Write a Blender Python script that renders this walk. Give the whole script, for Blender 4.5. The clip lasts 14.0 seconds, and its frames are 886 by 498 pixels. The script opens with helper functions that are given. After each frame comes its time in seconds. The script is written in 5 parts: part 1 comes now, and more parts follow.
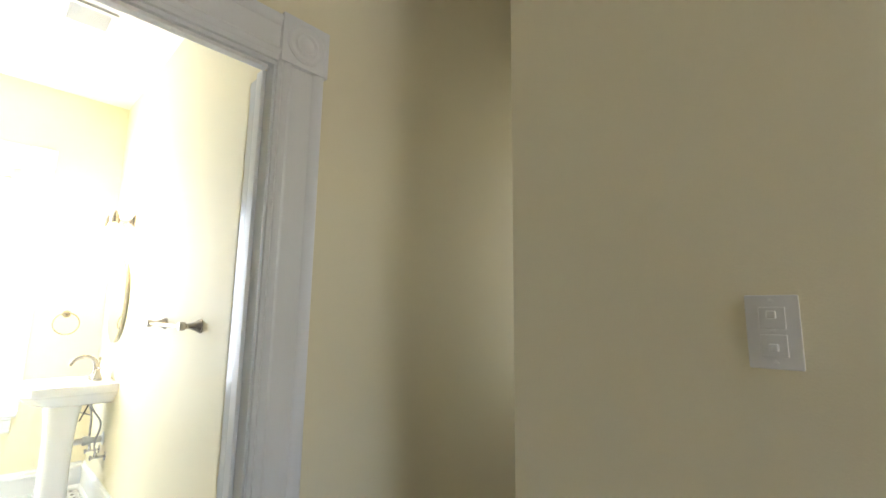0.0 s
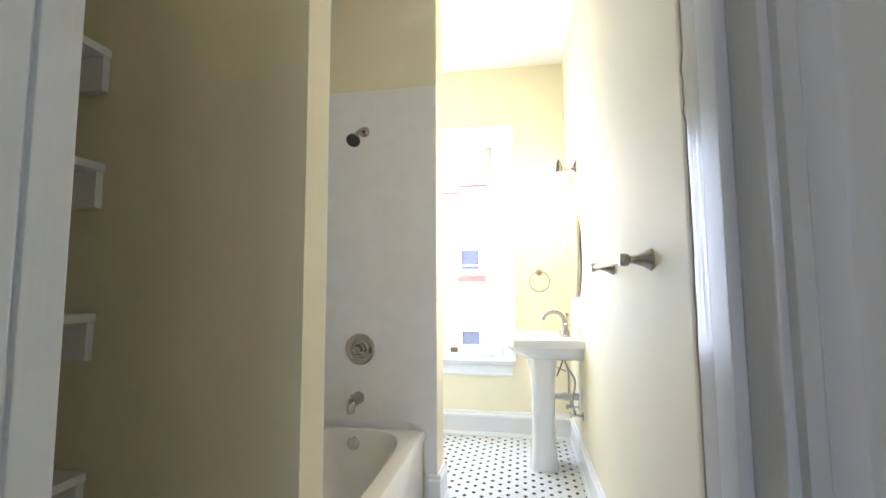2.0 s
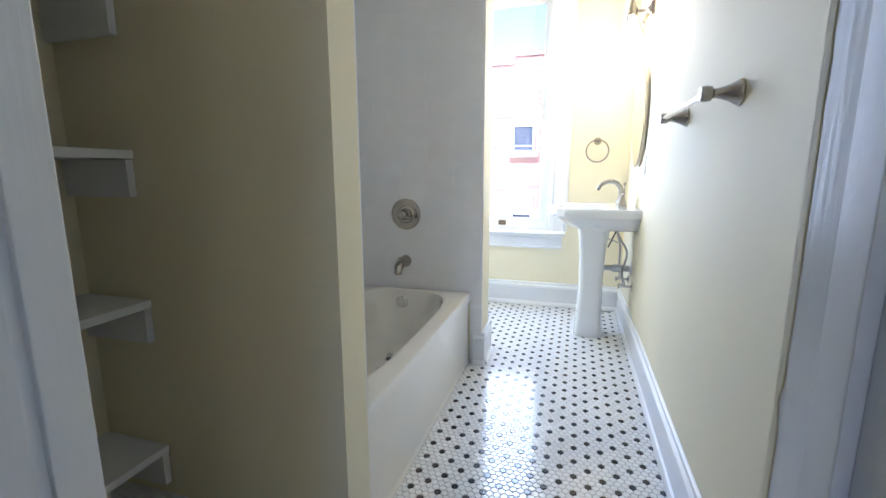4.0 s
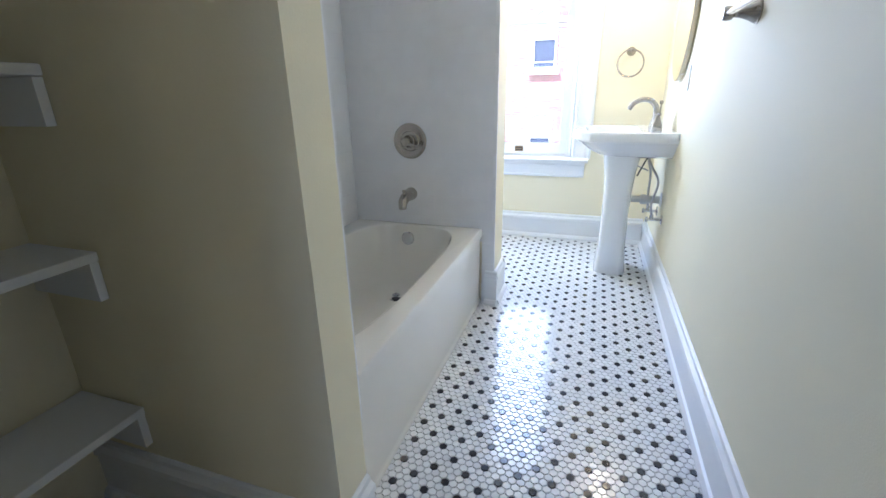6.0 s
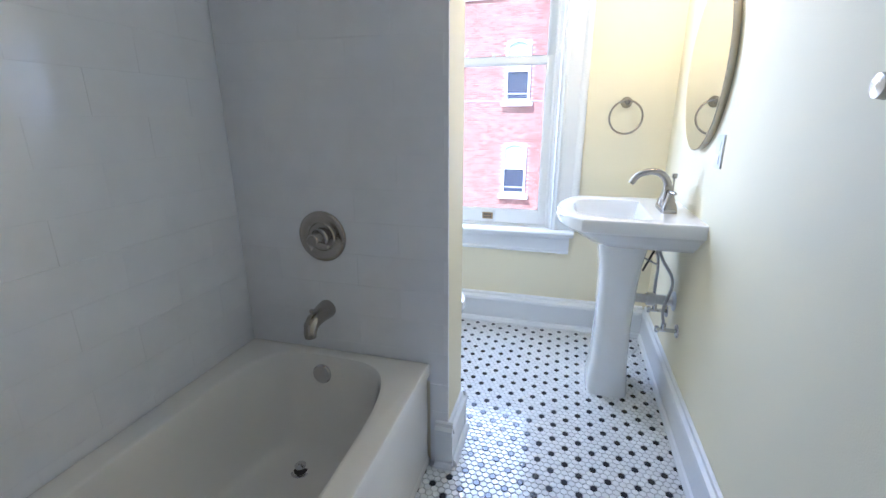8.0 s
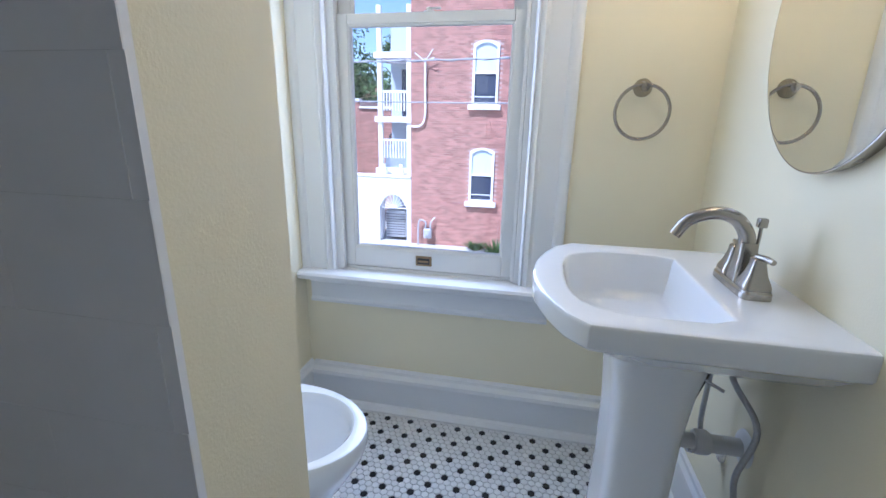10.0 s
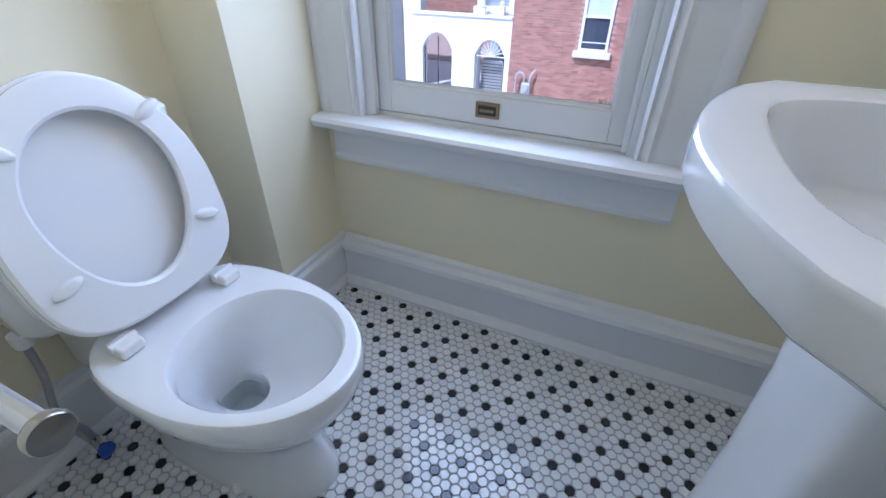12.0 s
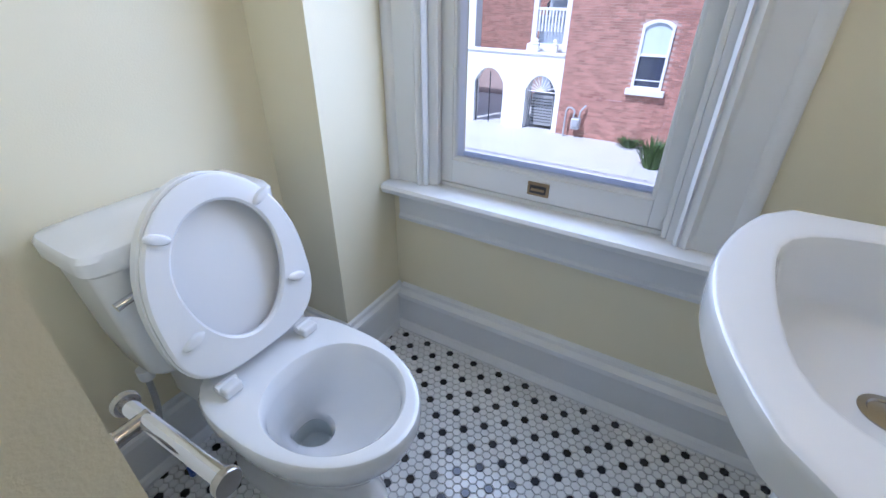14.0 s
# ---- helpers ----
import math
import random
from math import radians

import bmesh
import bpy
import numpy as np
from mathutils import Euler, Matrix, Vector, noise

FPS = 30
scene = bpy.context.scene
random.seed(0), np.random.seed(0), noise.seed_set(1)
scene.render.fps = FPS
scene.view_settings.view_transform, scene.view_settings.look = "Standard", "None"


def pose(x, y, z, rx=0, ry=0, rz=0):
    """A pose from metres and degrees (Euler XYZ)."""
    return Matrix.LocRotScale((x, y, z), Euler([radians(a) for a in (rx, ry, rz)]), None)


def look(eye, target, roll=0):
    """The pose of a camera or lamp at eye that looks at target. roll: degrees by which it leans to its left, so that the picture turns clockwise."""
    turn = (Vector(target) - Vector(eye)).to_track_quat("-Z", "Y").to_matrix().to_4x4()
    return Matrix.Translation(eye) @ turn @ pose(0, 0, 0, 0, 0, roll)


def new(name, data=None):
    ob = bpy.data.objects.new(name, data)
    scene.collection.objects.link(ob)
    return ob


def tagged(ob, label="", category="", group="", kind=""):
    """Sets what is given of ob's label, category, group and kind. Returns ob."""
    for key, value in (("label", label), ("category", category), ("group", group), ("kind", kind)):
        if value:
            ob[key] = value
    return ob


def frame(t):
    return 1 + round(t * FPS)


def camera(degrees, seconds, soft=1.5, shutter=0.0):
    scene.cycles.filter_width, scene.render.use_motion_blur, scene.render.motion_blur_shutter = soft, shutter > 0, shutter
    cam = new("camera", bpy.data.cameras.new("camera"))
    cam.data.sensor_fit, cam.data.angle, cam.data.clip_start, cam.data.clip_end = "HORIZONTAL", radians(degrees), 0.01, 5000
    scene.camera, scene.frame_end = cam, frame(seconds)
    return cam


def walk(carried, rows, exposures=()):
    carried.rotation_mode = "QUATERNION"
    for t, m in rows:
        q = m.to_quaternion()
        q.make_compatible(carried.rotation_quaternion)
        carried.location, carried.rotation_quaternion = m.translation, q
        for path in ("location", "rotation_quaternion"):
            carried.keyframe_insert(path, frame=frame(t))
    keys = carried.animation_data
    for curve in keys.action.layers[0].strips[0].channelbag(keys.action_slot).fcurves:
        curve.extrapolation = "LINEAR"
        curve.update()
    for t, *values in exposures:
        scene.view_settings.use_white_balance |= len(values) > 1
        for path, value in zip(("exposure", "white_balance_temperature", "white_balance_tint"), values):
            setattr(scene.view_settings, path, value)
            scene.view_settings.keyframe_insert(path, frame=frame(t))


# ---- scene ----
cam = camera(90.8, 14.0)
PATH = [
    (0, (-0.714, -4.504, 1.346), (0.719, -3.141, 1.643), 0.8),
    (0.5, (-0.569, -4.264, 1.327), (0.26, -2.463, 1.592), 0.1),
    (1, (-0.421, -4.049, 1.313), (-0.247, -2.072, 1.56), 0.1),
    (1.5, (-0.402, -3.848, 1.265), (-0.579, -1.868, 1.481), -0.2),
    (2, (-0.388, -3.684, 1.201), (-0.731, -1.721, 1.372), -0.3),
    (2.5, (-0.396, -3.6, 1.147), (-0.863, -1.658, 1.25), -0.1),
    (3, (-0.398, -3.577, 1.116), (-0.902, -1.641, 1.141), -0.1),
    (3.5, (-0.395, -3.582, 1.104), (-0.938, -1.66, 0.994), -0.3),
    (4, (-0.385, -3.589, 1.087), (-0.946, -1.702, 0.737), -0.1),
    (4.2, (-0.383, -3.592, 1.086), (-0.951, -1.727, 0.639), -0.4),
    (6.3, (-0.435, -3.269, 1.074), (-1.042, -1.486, 0.4), -1.0),
    (6.5, (-0.465, -3.195, 1.085), (-1.055, -1.403, 0.421), -0.9),
    (7, (-0.499, -3.026, 1.167), (-1.072, -1.227, 0.508), -0.5),
    (7.5, (-0.527, -2.825, 1.187), (-1.077, -1.007, 0.559), -0.4),
    (8, (-0.51, -2.554, 1.235), (-1.022, -0.708, 0.66), -0.1),
    (8.5, (-0.525, -2.3, 1.249), (-1.004, -0.433, 0.716), 0.4),
    (8.7, (-0.542, -2.19, 1.241), (-0.997, -0.314, 0.718), 0.6),
    (10.8, (-0.552, -1.267, 1.105), (-0.923, 0.586, 0.452), 0.9),
    (11, (-0.572, -1.205, 1.07), (-0.982, 0.608, 0.332), 0.9),
    (11.5, (-0.597, -1.111, 1.026), (-1.12, 0.562, 0.062), 0.9),
    (12, (-0.586, -1.053, 1.007), (-1.257, 0.456, -0.122), 0.6),
    (12.5, (-0.59, -1.028, 1.038), (-1.393, 0.445, -0.05), 0.5),
    (13, (-0.614, -1.021, 1.056), (-1.447, 0.449, -0.014), 0.5),
    (13.5, (-0.62, -1.048, 1.088), (-1.466, 0.426, 0.033), 0.5),
    (14, (-0.59, -1.116, 1.168), (-1.457, 0.36, 0.135), 0.3),
]
EXPOSURES = [(0, 2.65, 6150, 11), (0.5, 2.5, 6060, 13), (1, 2.3, 5920, 15), (2, 2.1, 5680, 16), (3, 1.95, 5380, 17), (4, 1.82, 5150, 18), (6.5, 1.84, 4920, 19), (8, 1.3, 4850, 20), (8.5, 1.18, 4830, 20), (11, 0.1, 4860, 21), (14, 0.08, 4960, 21)]
walk(cam, [(t, look(eye, target, roll)) for t, eye, target, roll in PATH], EXPOSURES)

# ---- world and light ----
world = bpy.data.worlds.new("sky")
world.use_nodes = True
scene.world = world
SUN_ELEV, SUN_ROT = radians(52), radians(205)
sky = world.node_tree.nodes.new("ShaderNodeTexSky")
sky.sky_type, sky.sun_disc, sky.sun_elevation, sky.sun_rotation = "NISHITA", False, SUN_ELEV, SUN_ROT
world.node_tree.nodes["Background"].inputs["Strength"].default_value = 0.15
world.node_tree.links.new(sky.outputs[0], world.node_tree.nodes["Background"].inputs["Color"])

sun = new("sun", bpy.data.lights.new("sun", "SUN"))
sun.data.energy, sun.data.angle, sun.data.color = 5.0, radians(0.5), (1.0, 0.96, 0.9)
sun.matrix_world = look((6 * math.sin(SUN_ROT), 6 * math.cos(SUN_ROT), 6 * math.tan(SUN_ELEV)), (0, 0, 0))


def area(name, size_x, size_y, watts, colour, m):
    lamp = new(name, bpy.data.lights.new(name, "AREA"))
    lamp.data.shape, lamp.data.size, lamp.data.size_y = "RECTANGLE", size_x, size_y
    lamp.data.energy, lamp.data.color = watts, colour
    lamp.matrix_world = m
    return lamp


# daylight through the bathroom window
area("window_daylight", 0.60, 1.66, 12, (0.82, 0.91, 1.0), look((-0.936, 0.004, 1.53), (-0.936, -1, 1.53)))
# fill lamps added to brighten the hall, each set in an invented opening
area("passage_fill", 0.4, 1.2, 0.28, (1.0, 0.86, 0.68), look((1.88, -3.51, 1.6), (0, -3.7, 1.4)))
area("hall_fill", 0.9, 1.3, 0.22, (1.0, 0.86, 0.68), look((-0.6, -7.25, 1.6), (-0.6, -4, 1.35)))
area("side_opening_fill", 0.55, 1.5, 0.56, (1.0, 0.86, 0.68), look((0.21, -5.12, 1.35), (-1.0, -3.2, 1.30)))

# ---- materials ----


def material(name, colour, rough=0.5, metal=0.0, vary=0.06, scale=6.0, bump=0.0, bump_scale=120.0, spec=0.5, coat=0.0, brushed=1.0):
    m = bpy.data.materials.new(name)
    m.use_nodes = True
    n, l = m.node_tree.nodes, m.node_tree.links
    b = n["Principled BSDF"]
    b.inputs["Roughness"].default_value, b.inputs["Metallic"].default_value = rough, metal
    b.inputs["Specular IOR Level"].default_value = spec
    b.inputs["Coat Weight"].default_value = coat
    b.inputs["Coat Roughness"].default_value = 0.08
    geo = n.new("ShaderNodeNewGeometry")
    big = n.new("ShaderNodeTexNoise")
    big.inputs["Scale"].default_value, big.inputs["Detail"].default_value = scale, 4
    l.new(geo.outputs["Position"], big.inputs["Vector"])
    fine = n.new("ShaderNodeTexNoise")
    fine.inputs["Scale"].default_value, fine.inputs["Detail"].default_value = bump_scale, 3
    long = n.new("ShaderNodeVectorMath")
    long.operation = "MULTIPLY"
    long.inputs[1].default_value = (1, 1, brushed)
    l.new(geo.outputs["Position"], long.inputs[0])
    l.new(long.outputs[0], fine.inputs["Vector"])
    mix = n.new("ShaderNodeMix")
    mix.data_type = "RGBA"
    mix.inputs[6].default_value = (*[c * (1 - vary) for c in colour], 1)
    mix.inputs[7].default_value = (*[min(1, c * (1 + vary)) for c in colour], 1)
    add = n.new("ShaderNodeMath")
    add.operation = "MULTIPLY_ADD"
    add.inputs[1].default_value = 0.3
    l.new(fine.outputs[0], add.inputs[0])
    half = n.new("ShaderNodeMath")
    half.operation = "MULTIPLY"
    half.inputs[1].default_value = 0.7
    l.new(big.outputs[0], half.inputs[0])
    l.new(half.outputs[0], add.inputs[2])
    l.new(add.outputs[0], mix.inputs[0])
    l.new(mix.outputs[2], b.inputs["Base Color"])
    rr = n.new("ShaderNodeMapRange")
    rr.inputs[3].default_value, rr.inputs[4].default_value = max(0.02, rough * 0.85), min(1, rough * 1.15)
    l.new(big.outputs[0], rr.inputs[0])
    l.new(rr.outputs[0], b.inputs["Roughness"])
    if bump:
        bp = n.new("ShaderNodeBump")
        bp.inputs["Strength"].default_value, bp.inputs["Distance"].default_value = bump, 0.002
        l.new(fine.outputs[0], bp.inputs["Height"])
        l.new(bp.outputs[0], b.inputs["Normal"])
    return m


def pieces(name, colour, spread, rough, bump=0.2, bump_scale=60, coat=0.0):
    """A material for many like pieces, each a little different."""
    m = material(name, colour, rough, 0, 0.08, 9, bump, bump_scale, 0.5, coat)
    n, l = m.node_tree.nodes, m.node_tree.links
    geo, info = n.new("ShaderNodeNewGeometry"), n.new("ShaderNodeObjectInfo")
    tot = n.new("ShaderNodeMath")
    tot.operation = "ADD"
    l.new(geo.outputs["Random Per Island"], tot.inputs[0])
    l.new(info.outputs["Random"], tot.inputs[1])
    fr = n.new("ShaderNodeMath")
    fr.operation = "FRACT"
    l.new(tot.outputs[0], fr.inputs[0])
    hsv = n.new("ShaderNodeHueSaturation")
    rng = n.new("ShaderNodeMapRange")
    rng.inputs[3].default_value, rng.inputs[4].default_value = 1 - spread, 1 + spread
    l.new(fr.outputs[0], rng.inputs[0])
    l.new(rng.outputs[0], hsv.inputs["Value"])
    b = n["Principled BSDF"]
    l.new(b.inputs["Base Color"].links[0].from_socket, hsv.inputs["Color"])
    l.new(hsv.outputs[0], b.inputs["Base Color"])
    return m


PAINT = material("cream_wall_paint", (0.815, 0.755, 0.555), 0.7, 0, 0.03, 2.5, 0.2, 260)
CEIL = material("white_ceiling_paint", (0.82, 0.82, 0.80), 0.8, 0, 0.03, 2, 0.3, 200)
TRIM = material("white_gloss_trim_paint", (0.79, 0.80, 0.81), 0.36, 0, 0.03, 5, 0.15, 60)
WORN = material("worn_white_gloss_paint", (0.74, 0.76, 0.78), 0.20, 0, 0.06, 14, 0.18, 150, brushed=0.05)
PORCELAIN = material("white_porcelain", (0.84, 0.85, 0.86), 0.09, 0, 0.02, 3, 0, 50, 0.5, 0.5)
ENAMEL = material("white_tub_enamel", (0.80, 0.775, 0.71), 0.14, 0, 0.02, 3, 0, 50, 0.5, 0.4)
SEAT = material("white_seat_plastic", (0.84, 0.84, 0.84), 0.22, 0, 0.02, 3)
NICKEL = material("brushed_nickel", (0.40, 0.37, 0.33), 0.26, 1.0, 0.08, 40)
CHROME = material("chrome", (0.60, 0.60, 0.62), 0.10, 1.0, 0.03, 10)
STEEL = material("braided_steel_hose", (0.42, 0.42, 0.43), 0.4, 0.8, 0.3, 160, 0.8, 500)
# black for rubber and other dark parts, and for painted shade in holes
DARK = material("black_rubber_and_hole_shade", (0.03, 0.03, 0.035), 0.5, 0, 0.2, 30)
BRASS = material("aged_brass", (0.30, 0.22, 0.13), 0.42, 0.9, 0.35, 60, 0.3, 200)
PVC = material("white_plastic_pipe", (0.75, 0.75, 0.74), 0.35, 0, 0.04, 12)
BLUE = material("blue_plastic", (0.03, 0.10, 0.45), 0.4, 0, 0.1, 30)
PAPER = material("paper_sticker", (0.85, 0.85, 0.83), 0.6, 0, 0.03, 20)
INK = material("black_print", (0.03, 0.03, 0.03), 0.6, 0, 0.1, 30)
GREYINK_SHADE = material("grey_print_and_vent_shade", (0.35, 0.35, 0.36), 0.6, 0, 0.1, 30)
GROUT = material("grey_grout", (0.52, 0.52, 0.52), 0.8, 0, 0.15, 30, 0.5, 300)
WHITE_TILE = pieces("white_hex_porcelain", (0.80, 0.80, 0.79), 0.05, 0.16, 0.05, 90, 0.3)
BLACK_TILE = pieces("black_hex_porcelain", (0.022, 0.022, 0.028), 0.25, 0.16, 0.05, 90, 0.3)
WALL_TILE = pieces("white_glazed_wall_tile", (0.82, 0.82, 0.83), 0.006, 0.20, 0.03, 14, 0.1)
WALL_GROUT = material("white_wall_grout", (0.82, 0.82, 0.83), 0.7, 0, 0.05, 30)
HALLFLOOR = pieces("oak_floorboard", (0.28, 0.16, 0.08), 0.2, 0.35, 0.3, 30)
BRICK = pieces("red_brick", (0.42, 0.215, 0.165), 0.24, 0.85, 0.6, 40)
MORTAR = material("pale_mortar", (0.50, 0.38, 0.33), 0.9, 0, 0.15, 3, 0.4, 60)
STUCCO = material("white_painted_stucco", (0.80, 0.79, 0.76), 0.8, 0, 0.06, 2, 0.4, 30)
STONE = material("pale_stone_sill", (0.72, 0.71, 0.68), 0.8, 0, 0.08, 5, 0.4, 40)
CONCRETE = material("pale_concrete", (0.55, 0.54, 0.51), 0.9, 0, 0.12, 0.9, 0.5, 25)
ASPHALT = material("asphalt", (0.06, 0.06, 0.06), 0.9, 0, 0.2, 1.5, 0.5, 60)
SLATE = material("grey_roofing", (0.16, 0.16, 0.19), 0.8, 0, 0.2, 1, 0.4, 20)
WOODWHITE = material("white_exterior_paint", (0.78, 0.78, 0.78), 0.5, 0, 0.05, 4)
GREYPANEL = material("grey_blue_siding", (0.42, 0.47, 0.52), 0.6, 0, 0.08, 3)
LEAF = pieces("green_leaf", (0.07, 0.12, 0.03), 0.5, 0.6)
BARK = material("brown_bark", (0.12, 0.09, 0.06), 0.9, 0, 0.3, 8, 0.8, 30)
METER = material("grey_meter_paint", (0.45, 0.46, 0.47), 0.5, 0.3, 0.1, 8)
CABLE = material("grey_cable", (0.35, 0.36, 0.38), 0.6, 0, 0.2, 8)
# flat dark colour painted in place of the unlit rooms indoors
DARKROOM = material("painted_unlit_interior", (0.05, 0.06, 0.09), 0.3, 0, 0.2, 2)
BLIND = material("pale_window_blind", (0.55, 0.62, 0.66), 0.6, 0, 0.05, 3)

MIRROR = bpy.data.materials.new("mirror_silver")
MIRROR.use_nodes = True
MIRROR.node_tree.nodes["Principled BSDF"].inputs["Base Color"].default_value = (0.9, 0.9, 0.88, 1)
MIRROR.node_tree.nodes["Principled BSDF"].inputs["Metallic"].default_value = 1
MIRROR.node_tree.nodes["Principled BSDF"].inputs["Roughness"].default_value = 0.01


def glass(name, rough=0.0, tint=(1, 1, 1)):
    m = bpy.data.materials.new(name)
    m.use_nodes = True
    b = m.node_tree.nodes["Principled BSDF"]
    b.inputs["Base Color"].default_value = (*tint, 1)
    b.inputs["Transmission Weight"].default_value, b.inputs["Roughness"].default_value, b.inputs["IOR"].default_value = 1, rough, 1.45
    return m


GLASS = glass("window_glass")
SHADE = glass("clear_shade_glass", 0.02)
WATER = glass("toilet_water", 0.0, (0.9, 0.95, 0.95))
BULB = bpy.data.materials.new("lit_bulb")
BULB.use_nodes = True
BULB.node_tree.nodes["Principled BSDF"].inputs["Emission Color"].default_value = (1.0, 0.72, 0.38, 1)
BULB.node_tree.nodes["Principled BSDF"].inputs["Emission Strength"].default_value = 42

# ---- mesh helpers ----


def mesh(name, bm, mat, parent=None, smooth=False):
    me = bpy.data.meshes.new(name)
    bmesh.ops.recalc_face_normals(bm, faces=bm.faces)
    bm.to_mesh(me)
    bm.free()
    me.materials.append(mat)
    if smooth:
        for p in me.polygons:
            p.use_smooth = True
        me.set_sharp_from_angle(angle=radians(38))
    ob = new(name, me)
    if smooth:
        ob.modifiers.new("even_shading", "WEIGHTED_NORMAL").keep_sharp = True
    if parent:
        ob.parent = parent
    return ob


def part(name, bm, mat, parent, label="", smooth=True):
    ob = mesh(name, bm, mat, parent, smooth)
    if label:
        tagged(ob, label)
    return ob


def thing(name, label, category, group="", kind=""):
    return tagged(new(name), label, category, group, kind)


def box(bm, x0, x1, y0, y1, z0, z1, bevel=0.0, seg=2):
    r = bmesh.ops.create_cube(bm, size=1)["verts"]
    bmesh.ops.transform(bm, matrix=Matrix.Translation(((x0 + x1) / 2, (y0 + y1) / 2, (z0 + z1) / 2)) @ Matrix.Diagonal((abs(x1 - x0), abs(y1 - y0), abs(z1 - z0), 1)), verts=r)
    if bevel:
        edges = list({e for v in r for e in v.link_edges})
        bmesh.ops.bevel(bm, geom=edges, offset=bevel, segments=seg, profile=0.5, affect="EDGES")
    return bm


def boxes(*rows, bevel=0.0):
    bm = bmesh.new()
    for r in rows:
        box(bm, *r, bevel=bevel)
    return bm


def ring_loft(bm, rings, close_start=False, close_end=False, closed=True):
    """Joins rings of points, all of one count, with quads."""
    rows = [[bm.verts.new(p) for p in r] for r in rings]
    n = len(rows[0])
    for a, b in zip(rows, rows[1:]):
        for i in range(n if closed else n - 1):
            j = (i + 1) % n
            bm.faces.new((a[i], a[j], b[j], b[i]))
    if close_start:
        bm.faces.new(rows[0])
    if close_end:
        bm.faces.new(rows[-1])
    return bm


def frame_of(d):
    d = Vector(d).normalized()
    u = d.cross(Vector((0, 0, 1)) if abs(d.z) < 0.95 else Vector((1, 0, 0))).normalized()
    return u, d.cross(u).normalized()


def lathe(bm, base, axis, profile, n=24):
    """Turns (radius, height) pairs about an axis that starts at base."""
    u, v = frame_of(axis)
    a, b = Vector(axis).normalized(), Vector(base)
    rings = [[b + a * h + (u * math.cos(k * math.tau / n) + v * math.sin(k * math.tau / n)) * max(r, 1e-4) for k in range(n)] for r, h in profile]
    return ring_loft(bm, rings, True, True)


def tube(bm, points, radius, n=10):
    pts = [Vector(p) for p in points]
    rings, u = [], None
    for i, p in enumerate(pts):
        d = (pts[min(i + 1, len(pts) - 1)] - pts[max(i - 1, 0)]).normalized()
        if u is None:
            u = frame_of(d)[0]
        u = (u - d * u.dot(d)).normalized()
        v = d.cross(u)
        r = radius[i] if isinstance(radius, (list, tuple)) else radius
        rings.append([p + (u * math.cos(k * math.tau / n) + v * math.sin(k * math.tau / n)) * r for k in range(n)])
    return ring_loft(bm, rings, True, True)


def smooth_path(points, steps=8):
    """A rounded line through the points."""
    p = [Vector(q) for q in points]
    p = [p[0] * 2 - p[1]] + p + [p[-1] * 2 - p[-2]]
    out = []
    for a, b, c, d in zip(p, p[1:], p[2:], p[3:]):
        for s in range(steps):
            t = s / steps
            out.append(0.5 * (2 * b + (c - a) * t + (2 * a - 5 * b + 4 * c - d) * t * t + (3 * b - a - 3 * c + d) * t ** 3))
    return out + [p[-2]]


def sweep(bm, profile, start, end, out, up=(0, 0, 1)):
    """A straight moulding: profile of (out, up) pairs, from start to end."""
    s, e, o, w = Vector(start), Vector(end), Vector(out), Vector(up)
    return ring_loft(bm, [[q + o * a + w * b for a, b in profile] for q in (s, e)], True, True)


def rounded(cx, cy, hx, hy, z, power=4.0, n=48):
    out = []
    for k in range(n):
        t = math.tau * k / n
        c, s = math.cos(t), math.sin(t)
        out.append((cx + hx * math.copysign(abs(c) ** (2 / power), c), cy + hy * math.copysign(abs(s) ** (2 / power), s), z))
    return out


def structure(name, bm, mat, label, smooth=False):
    return tagged(mesh(name, bm, mat, None, smooth), label, name.split("_")[0], kind="structure")


# ---- plan of the place ----
CZ = 3.085                     # ceiling
PY0, PY1, PX = -1.262, -1.073, -0.848   # wall between tub and toilet
FY0, FY1, FX = -2.752, -2.638, -0.875  # wall at the foot of the tub
LX, TBX = -1.65, -1.638        # wall behind the toilet, and behind the tub
DY0, DY1, DYL = -3.305, -3.137, -3.256   # wall with the door, thinner on the alcove side
JL, JR, DH = -0.908, -0.193, 2.075      # door opening
JX, JY = -1.442, -0.300        # boxed-out corner beside the window
WL, WR, WB, WT = -1.302, -0.570, 0.60, 2.43  # window opening

HCX, HCY = 0.155, -3.91        # corner of the hall wall
ST = 2.370   # top of the tub's tile

# ---- structure ----
structure("floor", boxes((-1.70, 0.0, DY0, 0.0, -0.12, -0.003)), GROUT, "white mosaic bathroom floor with small black hexagon dots")
structure("floor_hall", boxes((-3.0, 2.0, -7.4, DY0 - 0.003, -0.12, -0.006)), HALLFLOOR, "dark wooden hall floor")
structure("ceiling", boxes((-1.9, 0.2, DY0, 0.15, CZ, CZ + 0.15)), CEIL, "plain white painted plaster ceiling")
structure("ceiling_hall", boxes((-3.0, 2.0, -7.4, DY0 - 0.002, CZ, CZ + 0.15)), CEIL, "plain white hall ceiling")
structure("wall_east", boxes((0.0, 0.14, DY1, 0.0, 0, CZ)), PAINT, "pale cream painted bathroom side wall")
structure("wall_north", boxes((-1.9, WL, 0.0, 0.25, 0, CZ), (WR, 0.14, 0.0, 0.25, 0, CZ), (WL, WR, 0.0, 0.25, 0, WB), (WL, WR, 0.0, 0.25, WT, CZ)), PAINT, "pale cream painted wall around the window")
